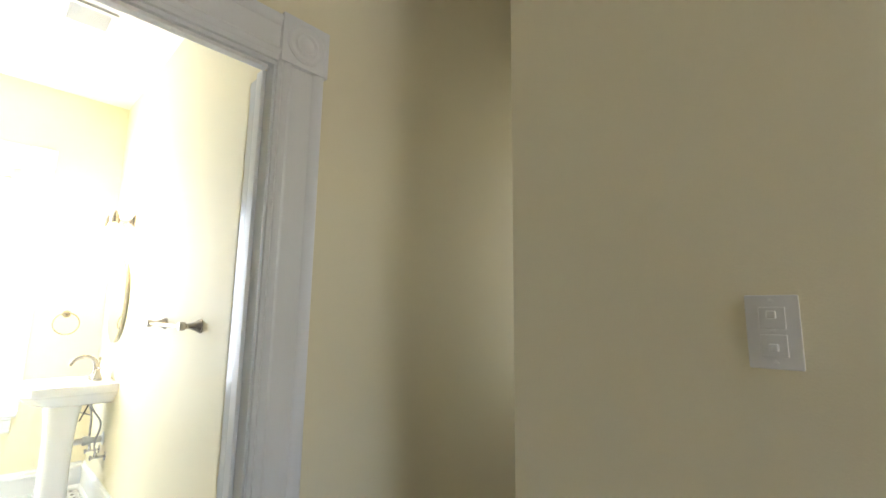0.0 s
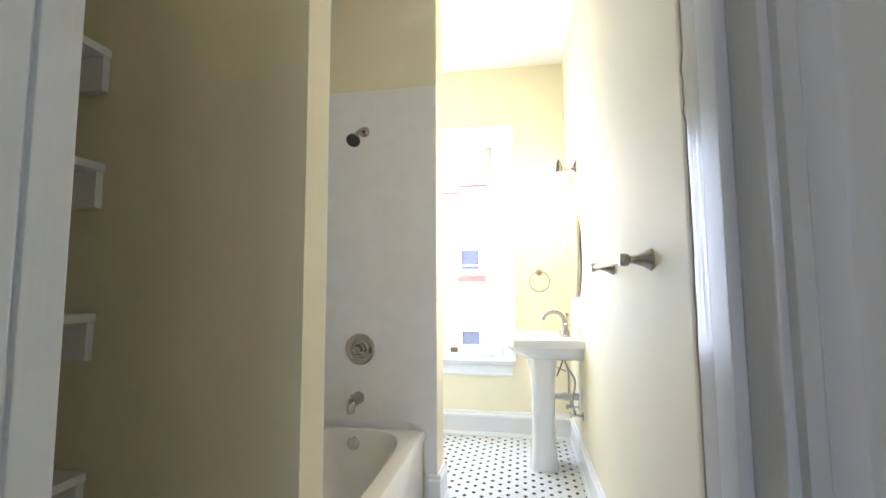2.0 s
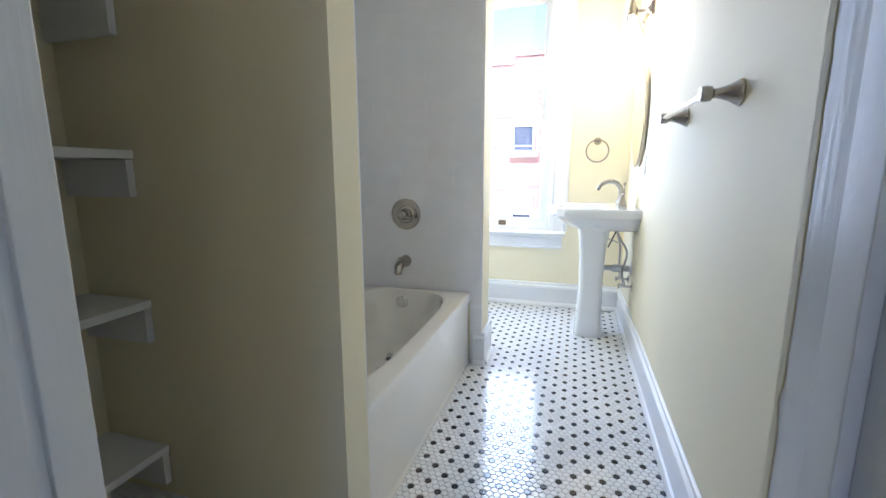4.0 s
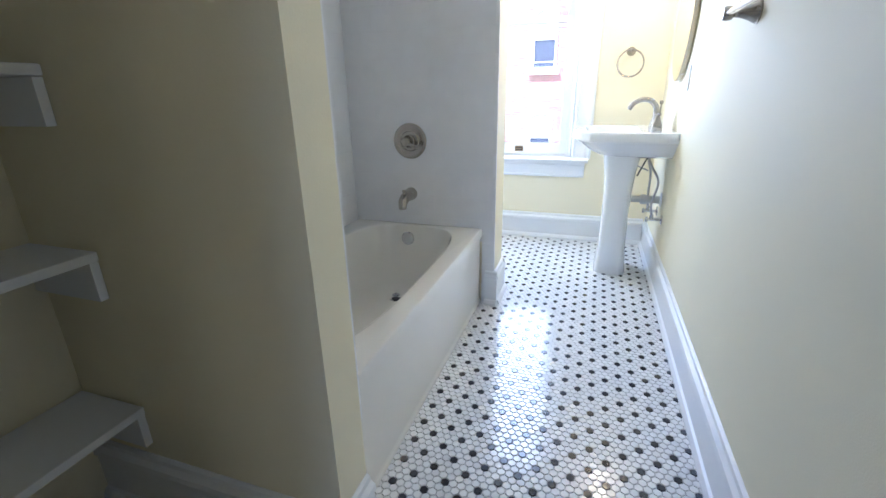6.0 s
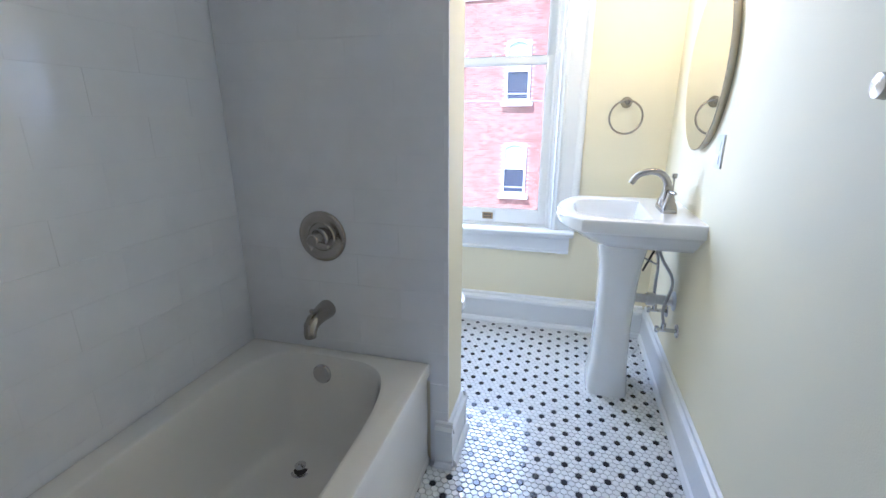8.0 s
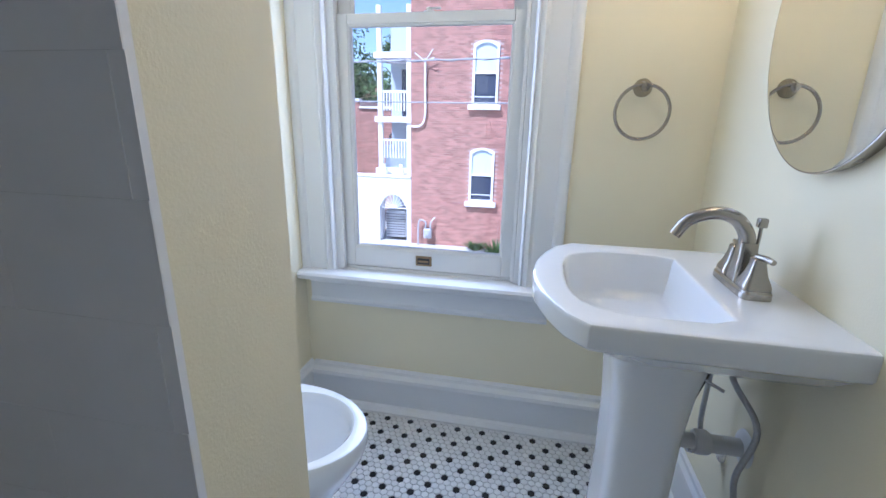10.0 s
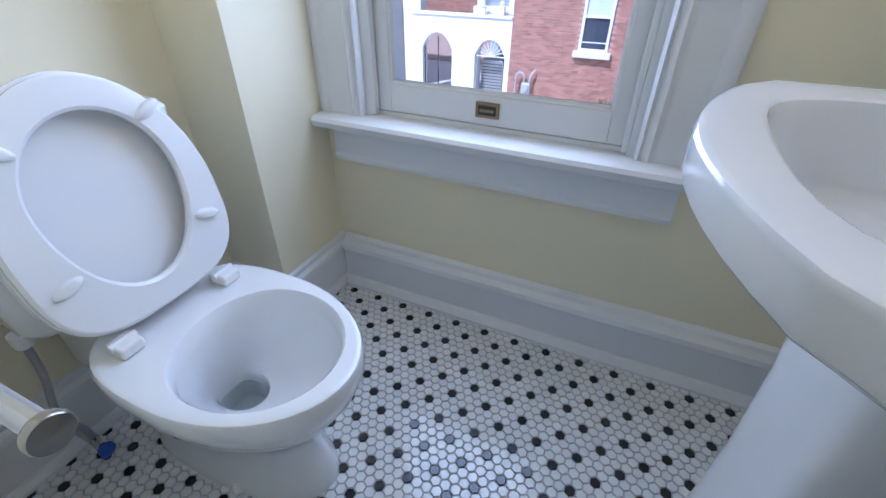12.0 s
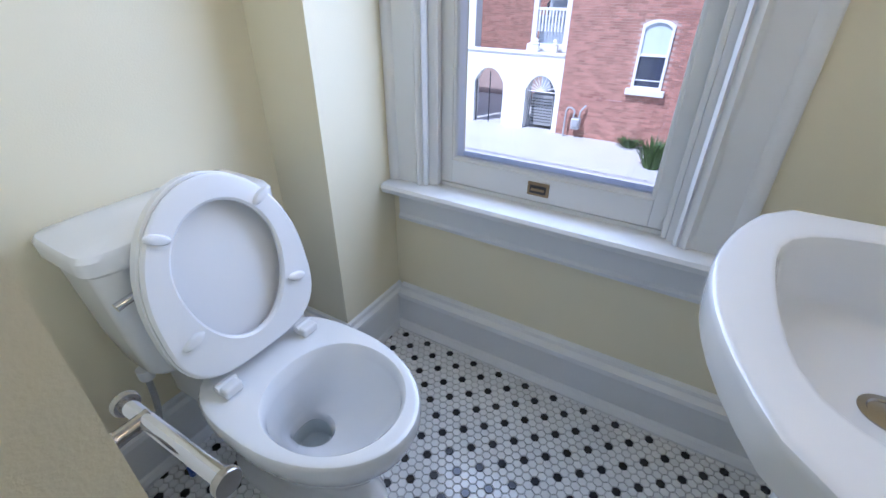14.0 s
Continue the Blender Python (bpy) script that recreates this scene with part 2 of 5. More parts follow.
structure("wall_west", boxes((LX - 0.14, LX, DYL, 0.0, 0, CZ), (LX, TBX, FY1, PY0, ST + 0.001, CZ)), PAINT, "pale cream wall behind tub and toilet")
structure("wall_boxing", boxes((LX, JX, JY, 0.0, 0, CZ)), PAINT, "boxed-out cream wall corner beside the window")
structure("wall_partition", boxes((LX, PX, PY0, PY1, 0, CZ)), PAINT, "short cream wall between tub and toilet")
structure("wall_tub_end", boxes((LX, FX, FY0, FY1, 0, CZ)), PAINT, "cream painted wall at the foot of the tub")
structure("wall_door", boxes((LX - 0.14, JL - 0.03, DY0, DYL, 0, CZ), (JR + 0.03, 0.14, DY0, DY1, 0, CZ), (JL - 0.03, JR + 0.03, DY0, DYL, DH + 0.03, CZ)), PAINT, "cream painted wall with the bathroom doorway")
structure("wall_hall_front", boxes((-3.0, LX - 0.14, DY0, DY0 + 0.15, 0, CZ), (0.14, 2.0, DY0, DY0 + 0.15, 0, CZ)), PAINT, "cream painted hall wall")
# unseen gap beyond the switch is added to hold the side fill lamp
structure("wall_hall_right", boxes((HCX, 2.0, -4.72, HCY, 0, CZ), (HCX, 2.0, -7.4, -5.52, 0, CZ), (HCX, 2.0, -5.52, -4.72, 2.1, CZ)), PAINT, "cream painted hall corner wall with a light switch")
structure("wall_hall_left", boxes((-3.0, -2.86, -7.4, DY0, 0, CZ)), PAINT, "cream painted hall side wall")
# end wall is out of view; its opening is made up for the hall fill lamp
structure("wall_hall_end", boxes((-2.86, -1.1, -7.4, -7.26, 0, CZ), (-0.1, HCX, -7.4, -7.26, 0, CZ), (-1.1, -0.1, -7.4, -7.26, 0, 0.9), (-1.1, -0.1, -7.4, -7.26, 2.3, CZ)), PAINT, "unseen hall end wall with an opening added for a fill lamp")
# hidden passage wall, opened up only for the passage fill lamp
structure("wall_hall_alcove", boxes((1.9, 2.0, HCY, -3.70, 0, CZ), (1.9, 2.0, -3.32, DY0, 0, CZ), (1.9, 2.0, -3.70, -3.32, 0, 0.95), (1.9, 2.0, -3.70, -3.32, 2.25, CZ)), PAINT, "unseen cream side passage wall with an opening added for a fill lamp")

BASE = [(0, 0), (0.034, 0), (0.034, 0.010), (0.026, 0.024), (0.018, 0.028), (0.018, 0.140), (0.025, 0.145), (0.023, 0.160), (0.012, 0.170), (0.010, 0.182), (0.003, 0.187), (0, 0.187)]


def baseboard(start, end, out, deep=1.0):
    b = bmesh.new()
    sweep(b, [(a * deep, h) for a, h in BASE], start, end, out)
    return tagged(mesh("baseboard", b, TRIM), "tall white moulded baseboard with a rounded cap", "baseboard", kind="structure")


baseboard((0, DY1, 0), (0, 0, 0), (-1, 0, 0))
baseboard((JX + 0.02, 0, 0), (-0.02, 0, 0), (0, -1, 0), 1.75)
baseboard((JX, JY - 0.02, 0), (JX, 0, 0), (1, 0, 0))
baseboard((LX, JY, 0), (JX + 0.02, JY, 0), (0, -1, 0))
baseboard((LX, PY1, 0), (LX, JY - 0.02, 0), (1, 0, 0))
baseboard((LX, PY1, 0), (PX + 0.02, PY1, 0), (0, 1, 0))
baseboard((PX, PY0 - 0.012, 0), (PX, PY1 + 0.02, 0), (1, 0, 0))
baseboard((-0.893, PY0 - 0.008, 0), (PX + 0.02, PY0 - 0.008, 0), (0, -1, 0))
baseboard((FX, FY0 - 0.02, 0), (FX, FY1, 0), (1, 0, 0))
baseboard((LX, FY0, 0), (FX + 0.02, FY0, 0), (0, -1, 0))
baseboard((HCX, -4.72, 0), (HCX, HCY, 0), (-1, 0, 0))
baseboard((0.0, DY0, 0), (1.9, DY0, 0), (0, -1, 0))

# ---- doorway ----
door_case = thing("door_1", "white painted doorway with moulded casing and corner blocks", "doorway", kind="structure")
part("jamb", boxes((JR, JR + 0.03, DY0, DY1, 0, DH), bevel=0.003), WORN, door_case, "worn glossy white jamb")
part("jamb", boxes((JL - 0.03, JL, DY0, DYL, 0, DH), bevel=0.003), WORN, door_case, "worn glossy white jamb")
part("jamb", boxes((JL - 0.03, JR + 0.03, DY0, DYL, DH, DH + 0.03), bevel=0.003), WORN, door_case)
part("stop", boxes((JR - 0.012, JR, DY0 + 0.05, DY0 + 0.09, 0, DH), (JL, JR - 0.012, DY0 + 0.012, DY0 + 0.04, DH - 0.012, DH), bevel=0.002), TRIM, door_case)
CASE = [(0, 0), (0, 0.012), (0.008, 0.020), (0.014, 0.012), (0.020, 0.020), (0.030, 0.024), (0.040, 0.014), (0.046, 0.012), (0.110, 0.012), (0.116, 0.020), (0.128, 0.024), (0.142, 0.022), (0.148, 0.016), (0.150, 0)]


def casing(parent, x_in, sign, y, face, z0, z1):
    b = bmesh.new()
    ring_loft(b, [[(x_in + sign * a, y + face * d, z) for a, d in CASE] for z in (z0, z1)], True, True)
    return part("casing", b, TRIM, parent)


def head_casing(parent, x0, x1, y, face, z):
    b = bmesh.new()
    ring_loft(b, [[(x, y + face * d, z + a) for a, d in CASE] for x in (x0, x1)], True, True)
    return part("head_casing", b, TRIM, parent)


def rosette(parent, x, y, face, z, size=0.156):
    b = bmesh.new()
    box(b, x - size / 2, x + size / 2, y, y + face * 0.028, z, z + size, bevel=0.003)
    lathe(b, (x, y + face * 0.027, z + size / 2), (0, face, 0), [(0.064, 0), (0.064, 0.004), (0.056, 0.008), (0.048, 0.003), (0.040, 0.003), (0.034, 0.008), (0.024, 0.004), (0.014, 0.009), (0.0, 0.011)])
    return part("corner_block", b, TRIM, parent, "carved round corner block")


casing(door_case, JR + 0.008, 1, DY0, -1, 0, DH + 0.012)
casing(door_case, JL - 0.008, -1, DY0, -1, 0, DH + 0.012)
head_casing(door_case, JL - 0.008, JR + 0.008, DY0, -1, DH + 0.012)
rosette(door_case, JR + 0.086, DY0, -1, DH + 0.010)
rosette(door_case, JL - 0.086, DY0, -1, DH + 0.010)
# ragged edge of the wall paint where it laps over the jamb
rnd = random.Random(11)
b = bmesh.new()
rows, z, lap = [], 0.0, 0.012
while z < DH:
    rows.append((z, lap))
    z += rnd.uniform(0.006, 0.03)
    lap = 0.010 + rnd.uniform(-0.001, 0.001) - (rnd.uniform(0.003, 0.008) if rnd.random() < 0.10 else 0)
rows.append((DH, lap))
ring_loft(b, [[(JR - 0.0012, DY1 + 0.002, z), (JR - 0.0010, DY1 - lap + 0.002, z), (JR - 0.0003, DY1 - lap, z), (JR + 0.002, DY1 - lap + 0.003, z), (JR + 0.002, DY1 + 0.002, z)] for z, lap in rows], True, True)
part("ragged_paint_edge", b, PAINT, door_case, "ragged overlapping paint edge", False)

# open door leaf, folded back into the hall
leaf = thing("door_leaf", "white painted panelled door standing wide open into the hall", "door")
W, H, T = 0.70, 1.975, 0.04
b = bmesh.new()
for x0, x1, z0, z1 in ((0, 0.085, 0.01, H), (W - 0.085, W, 0.01, H), (0.085, W - 0.085, 0.01, 0.25), (0.085, W - 0.085, 1.10, 1.20), (0.085, W - 0.085, 1.454, 1.553), (0.085, W - 0.085, H - 0.12, H), (W / 2 - 0.05, W / 2 + 0.05, 0.25, 1.10), (W / 2 - 0.05, W / 2 + 0.05, 1.20, 1.454), (W / 2 - 0.05, W / 2 + 0.05, 1.553, H - 0.12)):
    box(b, x0, x1, -T, 0, z0, z1, bevel=0.0015)
part("frame", b, WORN, leaf)
for x0, x1 in ((0.085, W / 2 - 0.05), (W / 2 + 0.05, W - 0.085)):
    for z0, z1 in ((0.25, 1.10), (1.20, 1.454), (1.553, H - 0.12)):
        b = bmesh.new()
        box(b, x0, x1, -T + 0.012, -0.012, z0, z1)
        for s in (0, -T):
            k = -1 if s == 0 else 1
            ring_loft(b, [[(x0 + i, s + k * d, z0 + i), (x1 - i, s + k * d, z0 + i), (x1 - i, s + k * d, z1 - i), (x0 + i, s + k * d, z1 - i)] for i, d in ((0, 0.001), (0.012, 0.003), (0.02, 0.009), (0.03, 0.0115))])
        box(b, x0 + 0.05, x1 - 0.05, -T + 0.0095, -0.0095, z0 + 0.05, z1 - 0.05, bevel=0.005)
        part("panel", b, WORN, leaf, smooth=False)
b = bmesh.new()
lathe(b, (W - 0.055, 0, 0.93), (0, 1, 0), [(0.026, 0), (0.026, 0.006), (0.010, 0.01), (0.010, 0.035), (0.024, 0.045), (0.027, 0.058), (0.018, 0.068), (0, 0.07)])
part("knob", b, NICKEL, leaf)
for z in (0.25, 1.85):
    part("hinge", boxes((-0.008, 0.006, -0.012, 0.004, z, z + 0.09), bevel=0.003), TRIM, leaf)
leaf.matrix_basis = pose(JL + 0.040, DY0 - 0.036, 0.004, 0, 0, 267)

# light switch in the hall
switch = thing("light_switch", "white toggle light switch plate on the hall wall", "light switch")
part("plate", boxes((HCX - 0.006, HCX, -4.436, -4.366, 1.269, 1.384), bevel=0.002), PVC, switch)
for z, tip in ((1.305, -0.004), (1.348, 0.004)):
    part("switch_face", boxes((HCX - 0.009, HCX - 0.005, -4.418, -4.384, z - 0.017, z + 0.017), bevel=0.001), PVC, switch)
    part("toggle", boxes((HCX - 0.020, HCX - 0.008, -4.407, -4.395, z - 0.005 + tip, z + 0.007 + tip), bevel=0.002), PVC, switch)
for z in (1.2785, 1.3265, 1.3745):
    b = bmesh.new()
    lathe(b, (HCX - 0.0055, -4.401, z), (-1, 0, 0), [(0.004, 0), (0.004, 0.001), (0, 0.0015)], 12)
    part("screw", b, PVC, switch)

# ---- linen shelves ----
SX = -1.425
for z in (0.345, 0.76, 1.14, 1.517, 1.82):
    shelf = thing("linen_shelf", "white painted wooden alcove shelf on wall cleats", "shelf", "linen alcove shelves")
    part("board", boxes((LX + 0.002, SX, DYL + 0.002, FY0 - 0.002, z - 0.022, z), bevel=0.003), TRIM, shelf)
    part("cleat", boxes((LX + 0.002, SX - 0.004, FY0 - 0.022, FY0 - 0.002, z - 0.115, z - 0.023), bevel=0.002), TRIM, shelf)
    part("cleat", boxes((LX + 0.002, SX - 0.004, DYL + 0.002, DYL + 0.022, z - 0.115, z - 0.023), bevel=0.002), TRIM, shelf)

# ---- window ----
win = thing("window_1", "tall white double-hung sash window with moulded casing", "window", kind="structure")
casing(win, WR - 0.004, 1, 0.0, -1, 0.61, WT)
casing(win, WL + 0.004, -1, 0.0, -1, 0.61, WT)
head_casing(win, WL + 0.004, WR - 0.004, 0.0, -1, WT)
rosette(win, WR + 0.074, 0.0, -1, WT - 0.002, 0.152)
rosette(win, WL - 0.066, 0.0, -1, WT - 0.002, 0.126)
part("side_frame", boxes((WL, WL + 0.022, 0.002, 0.2, WB, WT), (WR - 0.022, WR, 0.002, 0.2, WB, WT), (WL + 0.022, WR - 0.022, 0.002, 0.2, WT - 0.022, WT), bevel=0.002), TRIM, win)
part("inner_stop", boxes((WL + 0.022, WL + 0.036, 0.0, 0.022, WB + 0.02, WT - 0.022), (WR - 0.036, WR - 0.022, 0.0, 0.022, WB + 0.02, WT - 0.022), (WL + 0.036, WR - 0.036, 0.0, 0.022, WT - 0.038, WT - 0.022), bevel=0.003), TRIM, win)
STOOL = [(-0.07, 0), (-0.074, 0.008), (-0.078, 0.018), (-0.072, 0.028), (-0.06, 0.031), (0.024, 0.031), (0.024, 0)]
b = bmesh.new()
ring_loft(b, [[(x, y, 0.584 + z) for y, z in STOOL] for x in (JX + 0.004, -0.437)], True, True)
part("stool", b, TRIM, win, "rounded white window stool")
APRON = [(0, 0), (-0.020, 0.0), (-0.022, 0.012), (-0.014, 0.020), (-0.014, 0.084), (-0.022, 0.090), (-0.024, 0.111), (0, 0.111)]
b = bmesh.new()
ring_loft(b, [[(x, y, 0.472 + z) for y, z in APRON] for x in (JX + 0.03, -0.458)], True, True)
part("apron", b, TRIM, win)
part("sill", boxes((WL, WR, 0.026, 0.30, WB - 0.03, WB + 0.026), bevel=0.003), TRIM, win)


def sash(y, z0, z1, bottom, top, name, label):
    s = thing(name, label, "window sash")
    s.parent = win
    x0, x1, t = WL + 0.024, WR - 0.024, 0.034
    side = 0.048
    part("stile", boxes((x0, x0 + side, y, y + t, z0, z1), bevel=0.003), TRIM, s)
    part("stile", boxes((x1 - side, x1, y, y + t, z0, z1), bevel=0.003), TRIM, s)
    part("rail", boxes((x0 + side, x1 - side, y, y + t, z0, z0 + bottom), bevel=0.003), TRIM, s)
    part("rail", boxes((x0 + side, x1 - side, y, y + t, z1 - top, z1), bevel=0.003), TRIM, s)
    g = bmesh.new()
    a, c, e, f = x0 + side, x1 - side, z0 + bottom, z1 - top
    ring_loft(g, [[(a + k, y + q, e + k), (c - k, y + q, e + k), (c - k, y + q, f - k), (a + k, y + q, f - k)] for k, q in ((0, 0.004), (0.006, 0.006), (0.010, 0.014), (0.010, 0.018))])
    part("glazing_bead", g, TRIM, s, smooth=False)
    pane = part("pane", boxes((x0 + side + 0.002, x1 - side - 0.002, y + 0.016, y + 0.020, z0 + bottom + 0.002, z1 - top - 0.002)), GLASS, s, "clear old window glass", False)
    pane.visible_shadow = False
    return s


low = sash(0.026, 0.628, 1.552, 0.076, 0.034, "lower_sash", "lower white window sash")
sash(0.064, 1.518, 2.406, 0.034, 0.060, "upper_sash", "upper white window sash")
b = bmesh.new()
box(b, -0.976, -0.912, 0.020, 0.026, 0.648, 0.688, bevel=0.002)
part("sash_lift", b, BRASS, win, "recessed aged brass sash lift")
# flat black slab paints the shade of the lift's recess
b = bmesh.new()
box(b, -0.968, -0.920, 0.0185, 0.021, 0.656, 0.680)
part("lift_recess_shade", b, DARK, win, smooth=False)
part("lift_lip", boxes((-0.964, -0.924, 0.015, 0.019, 0.664, 0.672), bevel=0.0015), BRASS, win)
b = bmesh.new()
lathe(b, (-0.936, 0.045, 1.552), (0, 0, 1), [(0.02, 0), (0.02, 0.004), (0.009, 0.006), (0.009, 0.016), (0, 0.018)], 14)
box(b, -0.946, -0.896, 0.040, 0.050, 1.562, 1.568, bevel=0.002)
part("sash_lock", b, TRIM, win)
tw = tagged(mesh("window_trim", boxes((WL + 0.0, WR, 0.2, 0.24, WB + 0.03, WB + 0.06)), TRIM), "white outer window trim", "trim", kind="structure")

# ---- tub ----
TX0, TX1, TY0, TY1, TZ = TBX + 0.010, -0.914, FY1 + 0.010, PY0 - 0.012, 0.420
tub = thing("bathtub", "white enamelled alcove bathtub with flat front apron", "bathtub")
cx, cy = (TX0 + TX1) / 2 + 0.005, (TY0 + TY1) / 2
hx, hy = (TX1 - TX0) / 2, (TY1 - TY0) / 2
b = bmesh.new()
rings = [rounded((TX0 + TX1) / 2, cy, hx, hy, TZ - 0.05, 60, 96), rounded((TX0 + TX1) / 2, cy, hx, hy, TZ - 0.012, 60, 96), rounded((TX0 + TX1) / 2, cy, hx - 0.003, hy - 0.003, TZ - 0.003, 60, 96), rounded((TX0 + TX1) / 2, cy, hx - 0.012, hy - 0.012, TZ, 40, 96),
         rounded(cx, cy + 0.03, hx - 0.070, hy - 0.068, TZ + 0.002, 4.2, 96), rounded(cx, cy + 0.03, hx - 0.082, hy - 0.078, TZ - 0.004, 4.0, 96), rounded(cx, cy + 0.03, hx - 0.088, hy - 0.084, TZ - 0.02, 3.9, 96)]
for d, i, j, p in ((0.10, 0.110, 0.118, 3.8), (0.20, 0.128, 0.150, 3.6), (0.27, 0.150, 0.185, 3.4), (0.30, 0.180, 0.225, 3.2), (0.312, 0.23, 0.30, 3.0), (0.314, 0.30, 0.55, 2.6)):
    rings.append(rounded(cx, cy + 0.03, hx - i + 0.006, hy - j + 0.012, TZ - d * 1.1, p, 96))
ring_loft(b, rings, False, True)
part("basin", b, ENAMEL, tub)
b = bmesh.new()
APR = [(0.0, 0.0), (0.0, 0.02), (-0.006, 0.028), (-0.006, TZ - 0.060), (0.004, TZ - 0.048), (0.004, TZ - 0.012), (0.0, TZ - 0.004), (-0.03, TZ - 0.012), (-0.03, 0.0)]
ring_loft(b, [[(TX1 - 0.004 + a, y, z) for a, z in APR] for y in (TY0, TY1)], True, True)
part("apron", b, ENAMEL, tub, "flat glossy white front apron")
b = bmesh.new()
lathe(b, (-1.300, TY1 - 0.062, 0.350), (0, -1, 0.12), [(0.036, -0.02), (0.036, 0.006), (0.031, 0.011), (0.0, 0.012)], 28)
part("overflow_plate", b, CHROME, tub, "round brushed overflow plate")
DX, DYY = -1.306, -1.512
b = bmesh.new()
lathe(b, (DX, DYY, 0.074), (0, 0, 1), [(0.034, 0), (0.034, 0.005), (0.026, 0.006), (0.024, 0.003), (0.0, 0.003)], 28)
drain = part("drain", b, CHROME, tub)
# solid black disc: the shade down the drain, put in as colour
b = bmesh.new()
lathe(b, (DX, DYY, 0.078), (0, 0, 1), [(0.023, 0), (0.023, 0.004)], 24)
part("drain_hole_shade", b, DARK, drain)
b = bmesh.new()
lathe(b, (DX, DYY, 0.082), (0, 0, 1), [(0.006, 0), (0.006, 0.012), (0.019, 0.014), (0.019, 0.019), (0.006, 0.023), (0.005, 0.028), (0, 0.029)], 24)
part("stopper", b, CHROME, drain)

lab = thing("warning_label", "paper warning sticker on the tub wall", "sticker")
b = bmesh.new()
box(b, -0.046, 0.046, -0.001, 0.0, -0.088, 0.088)
part("sheet", b, PAPER, lab, smooth=False)
part("header_bar", boxes((-0.046, 0.046, -0.0016, -0.001, 0.070, 0.088)), INK, lab, smooth=False)
part("picture_block", boxes((-0.040, -0.004, -0.0016, -0.001, 0.008, 0.060)), GREYINK_SHADE, lab, smooth=False)
for k in range(5):
    part("text_line", boxes((0.004, 0.040 - 0.006 * (k % 3), -0.0016, -0.001, 0.052 - k * 0.010, 0.056 - k * 0.010)), GREYINK_SHADE, lab, smooth=False)
part("divider", boxes((-0.044, 0.044, -0.0016, -0.001, -0.010, -0.007)), INK, lab, smooth=False)
for k in range(6):
    part("text_line", boxes((-0.040, 0.040 - 0.010 * (k % 3), -0.0016, -0.001, -0.022 - k * 0.011, -0.018 - k * 0.011)), GREYINK_SHADE, lab, smooth=False)
lab.matrix_basis = pose(-1.522, -2.160, 0.338, -11, 0, 90) @ Matrix.Scale(0.8, 4)

# tub fittings on the tiled end wall
TILE_Y = PY0 - 0.011
valve = thing("shower_valve", "round brushed nickel shower valve with lever", "shower valve")
VX, VZ = -1.292, 0.848
b = bmesh.new()
lathe(b, (VX, TILE_Y, VZ), (0, -1, 0), [(0.088, 0), (0.088, 0.004), (0.083, 0.008), (0.072, 0.009), (0.062, 0.005), (0.05, 0.006), (0.046, 0.010), (0, 0.011)], 40)
part("escutcheon", b, NICKEL, valve)
b = bmesh.new()
lathe(b, (VX, TILE_Y - 0.01, VZ), (0, -1, 0), [(0.032, 0), (0.032, 0.012), (0.024, 0.022), (0.023, 0.05), (0.018, 0.056), (0, 0.058)], 28)
part("hub", b, NICKEL, valve)
b = bmesh.new()
tube(b, [(VX, TILE_Y - 0.052, VZ - 0.004), (VX + 0.02, TILE_Y - 0.056, VZ - 0.012), (VX + 0.052, TILE_Y - 0.058, VZ - 0.020)], [0.012, 0.009, 0.008], 12)
part("lever", b, NICKEL, valve)

spout = thing("tub_spout", "brushed nickel tub spout with diverter knob", "tub spout")
SPX, SPZ = -1.298, 0.578
b = bmesh.new()
tube(b, [(SPX, TILE_Y, SPZ), (SPX, TILE_Y - 0.008, SPZ), (SPX, TILE_Y - 0.05, SPZ - 0.001), (SPX, TILE_Y - 0.09, SPZ - 0.006), (SPX, TILE_Y - 0.112, SPZ - 0.018), (SPX, TILE_Y - 0.118, SPZ - 0.040), (SPX, TILE_Y - 0.118, SPZ - 0.054)], [0.034, 0.034, 0.029, 0.026, 0.024, 0.021, 0.019], 20)
part("body", b, NICKEL, spout)
b = bmesh.new()
lathe(b, (SPX, TILE_Y - 0.098, SPZ + 0.016), (0, 0, 1), [(0.005, 0), (0.005, 0.012), (0.009, 0.015), (0.008, 0.022), (0, 0.024)], 14)
part("diverter_knob", b, NICKEL, spout)

head = thing("wall_shower", "small brushed nickel shower head on a bent arm", "shower head")
HX, HZ = -1.280, 2.118
b = bmesh.new()
lathe(b, (HX, TILE_Y, HZ), (0, -1, 0), [(0.032, 0), (0.030, 0.006), (0.016, 0.012), (0.012, 0.014)], 24)
part("flange", b, NICKEL, head)
b = bmesh.new()
tube(b, smooth_path([(HX, TILE_Y, HZ), (HX, TILE_Y - 0.05, HZ - 0.004), (HX, TILE_Y - 0.10, HZ - 0.035), (HX, TILE_Y - 0.13, HZ - 0.065)], 5), 0.0105, 12)
part("arm", b, NICKEL, head)
b = bmesh.new()
ax = Vector((0, -0.7, -0.7)).normalized()
lathe(b, Vector((HX, TILE_Y - 0.125, HZ - 0.060)), ax, [(0.013, 0), (0.018, 0.010), (0.018, 0.022), (0.028, 0.036), (0.038, 0.058), (0.040, 0.072)], 28)
bell = part("bell", b, NICKEL, head)
b = bmesh.new()
lathe(b, Vector((HX, TILE_Y - 0.125, HZ - 0.060)) + ax * 0.0725, ax, [(0.037, 0), (0.037, 0.003), (0.03, 0.005), (0, 0.006)], 28)
part("spray_face", b, DARK, bell, "dark rubber spray face")

# ---- toilet ----
toilet = thing("toilet", "white two-piece toilet with its seat and lid raised", "toilet")
QY = -0.673


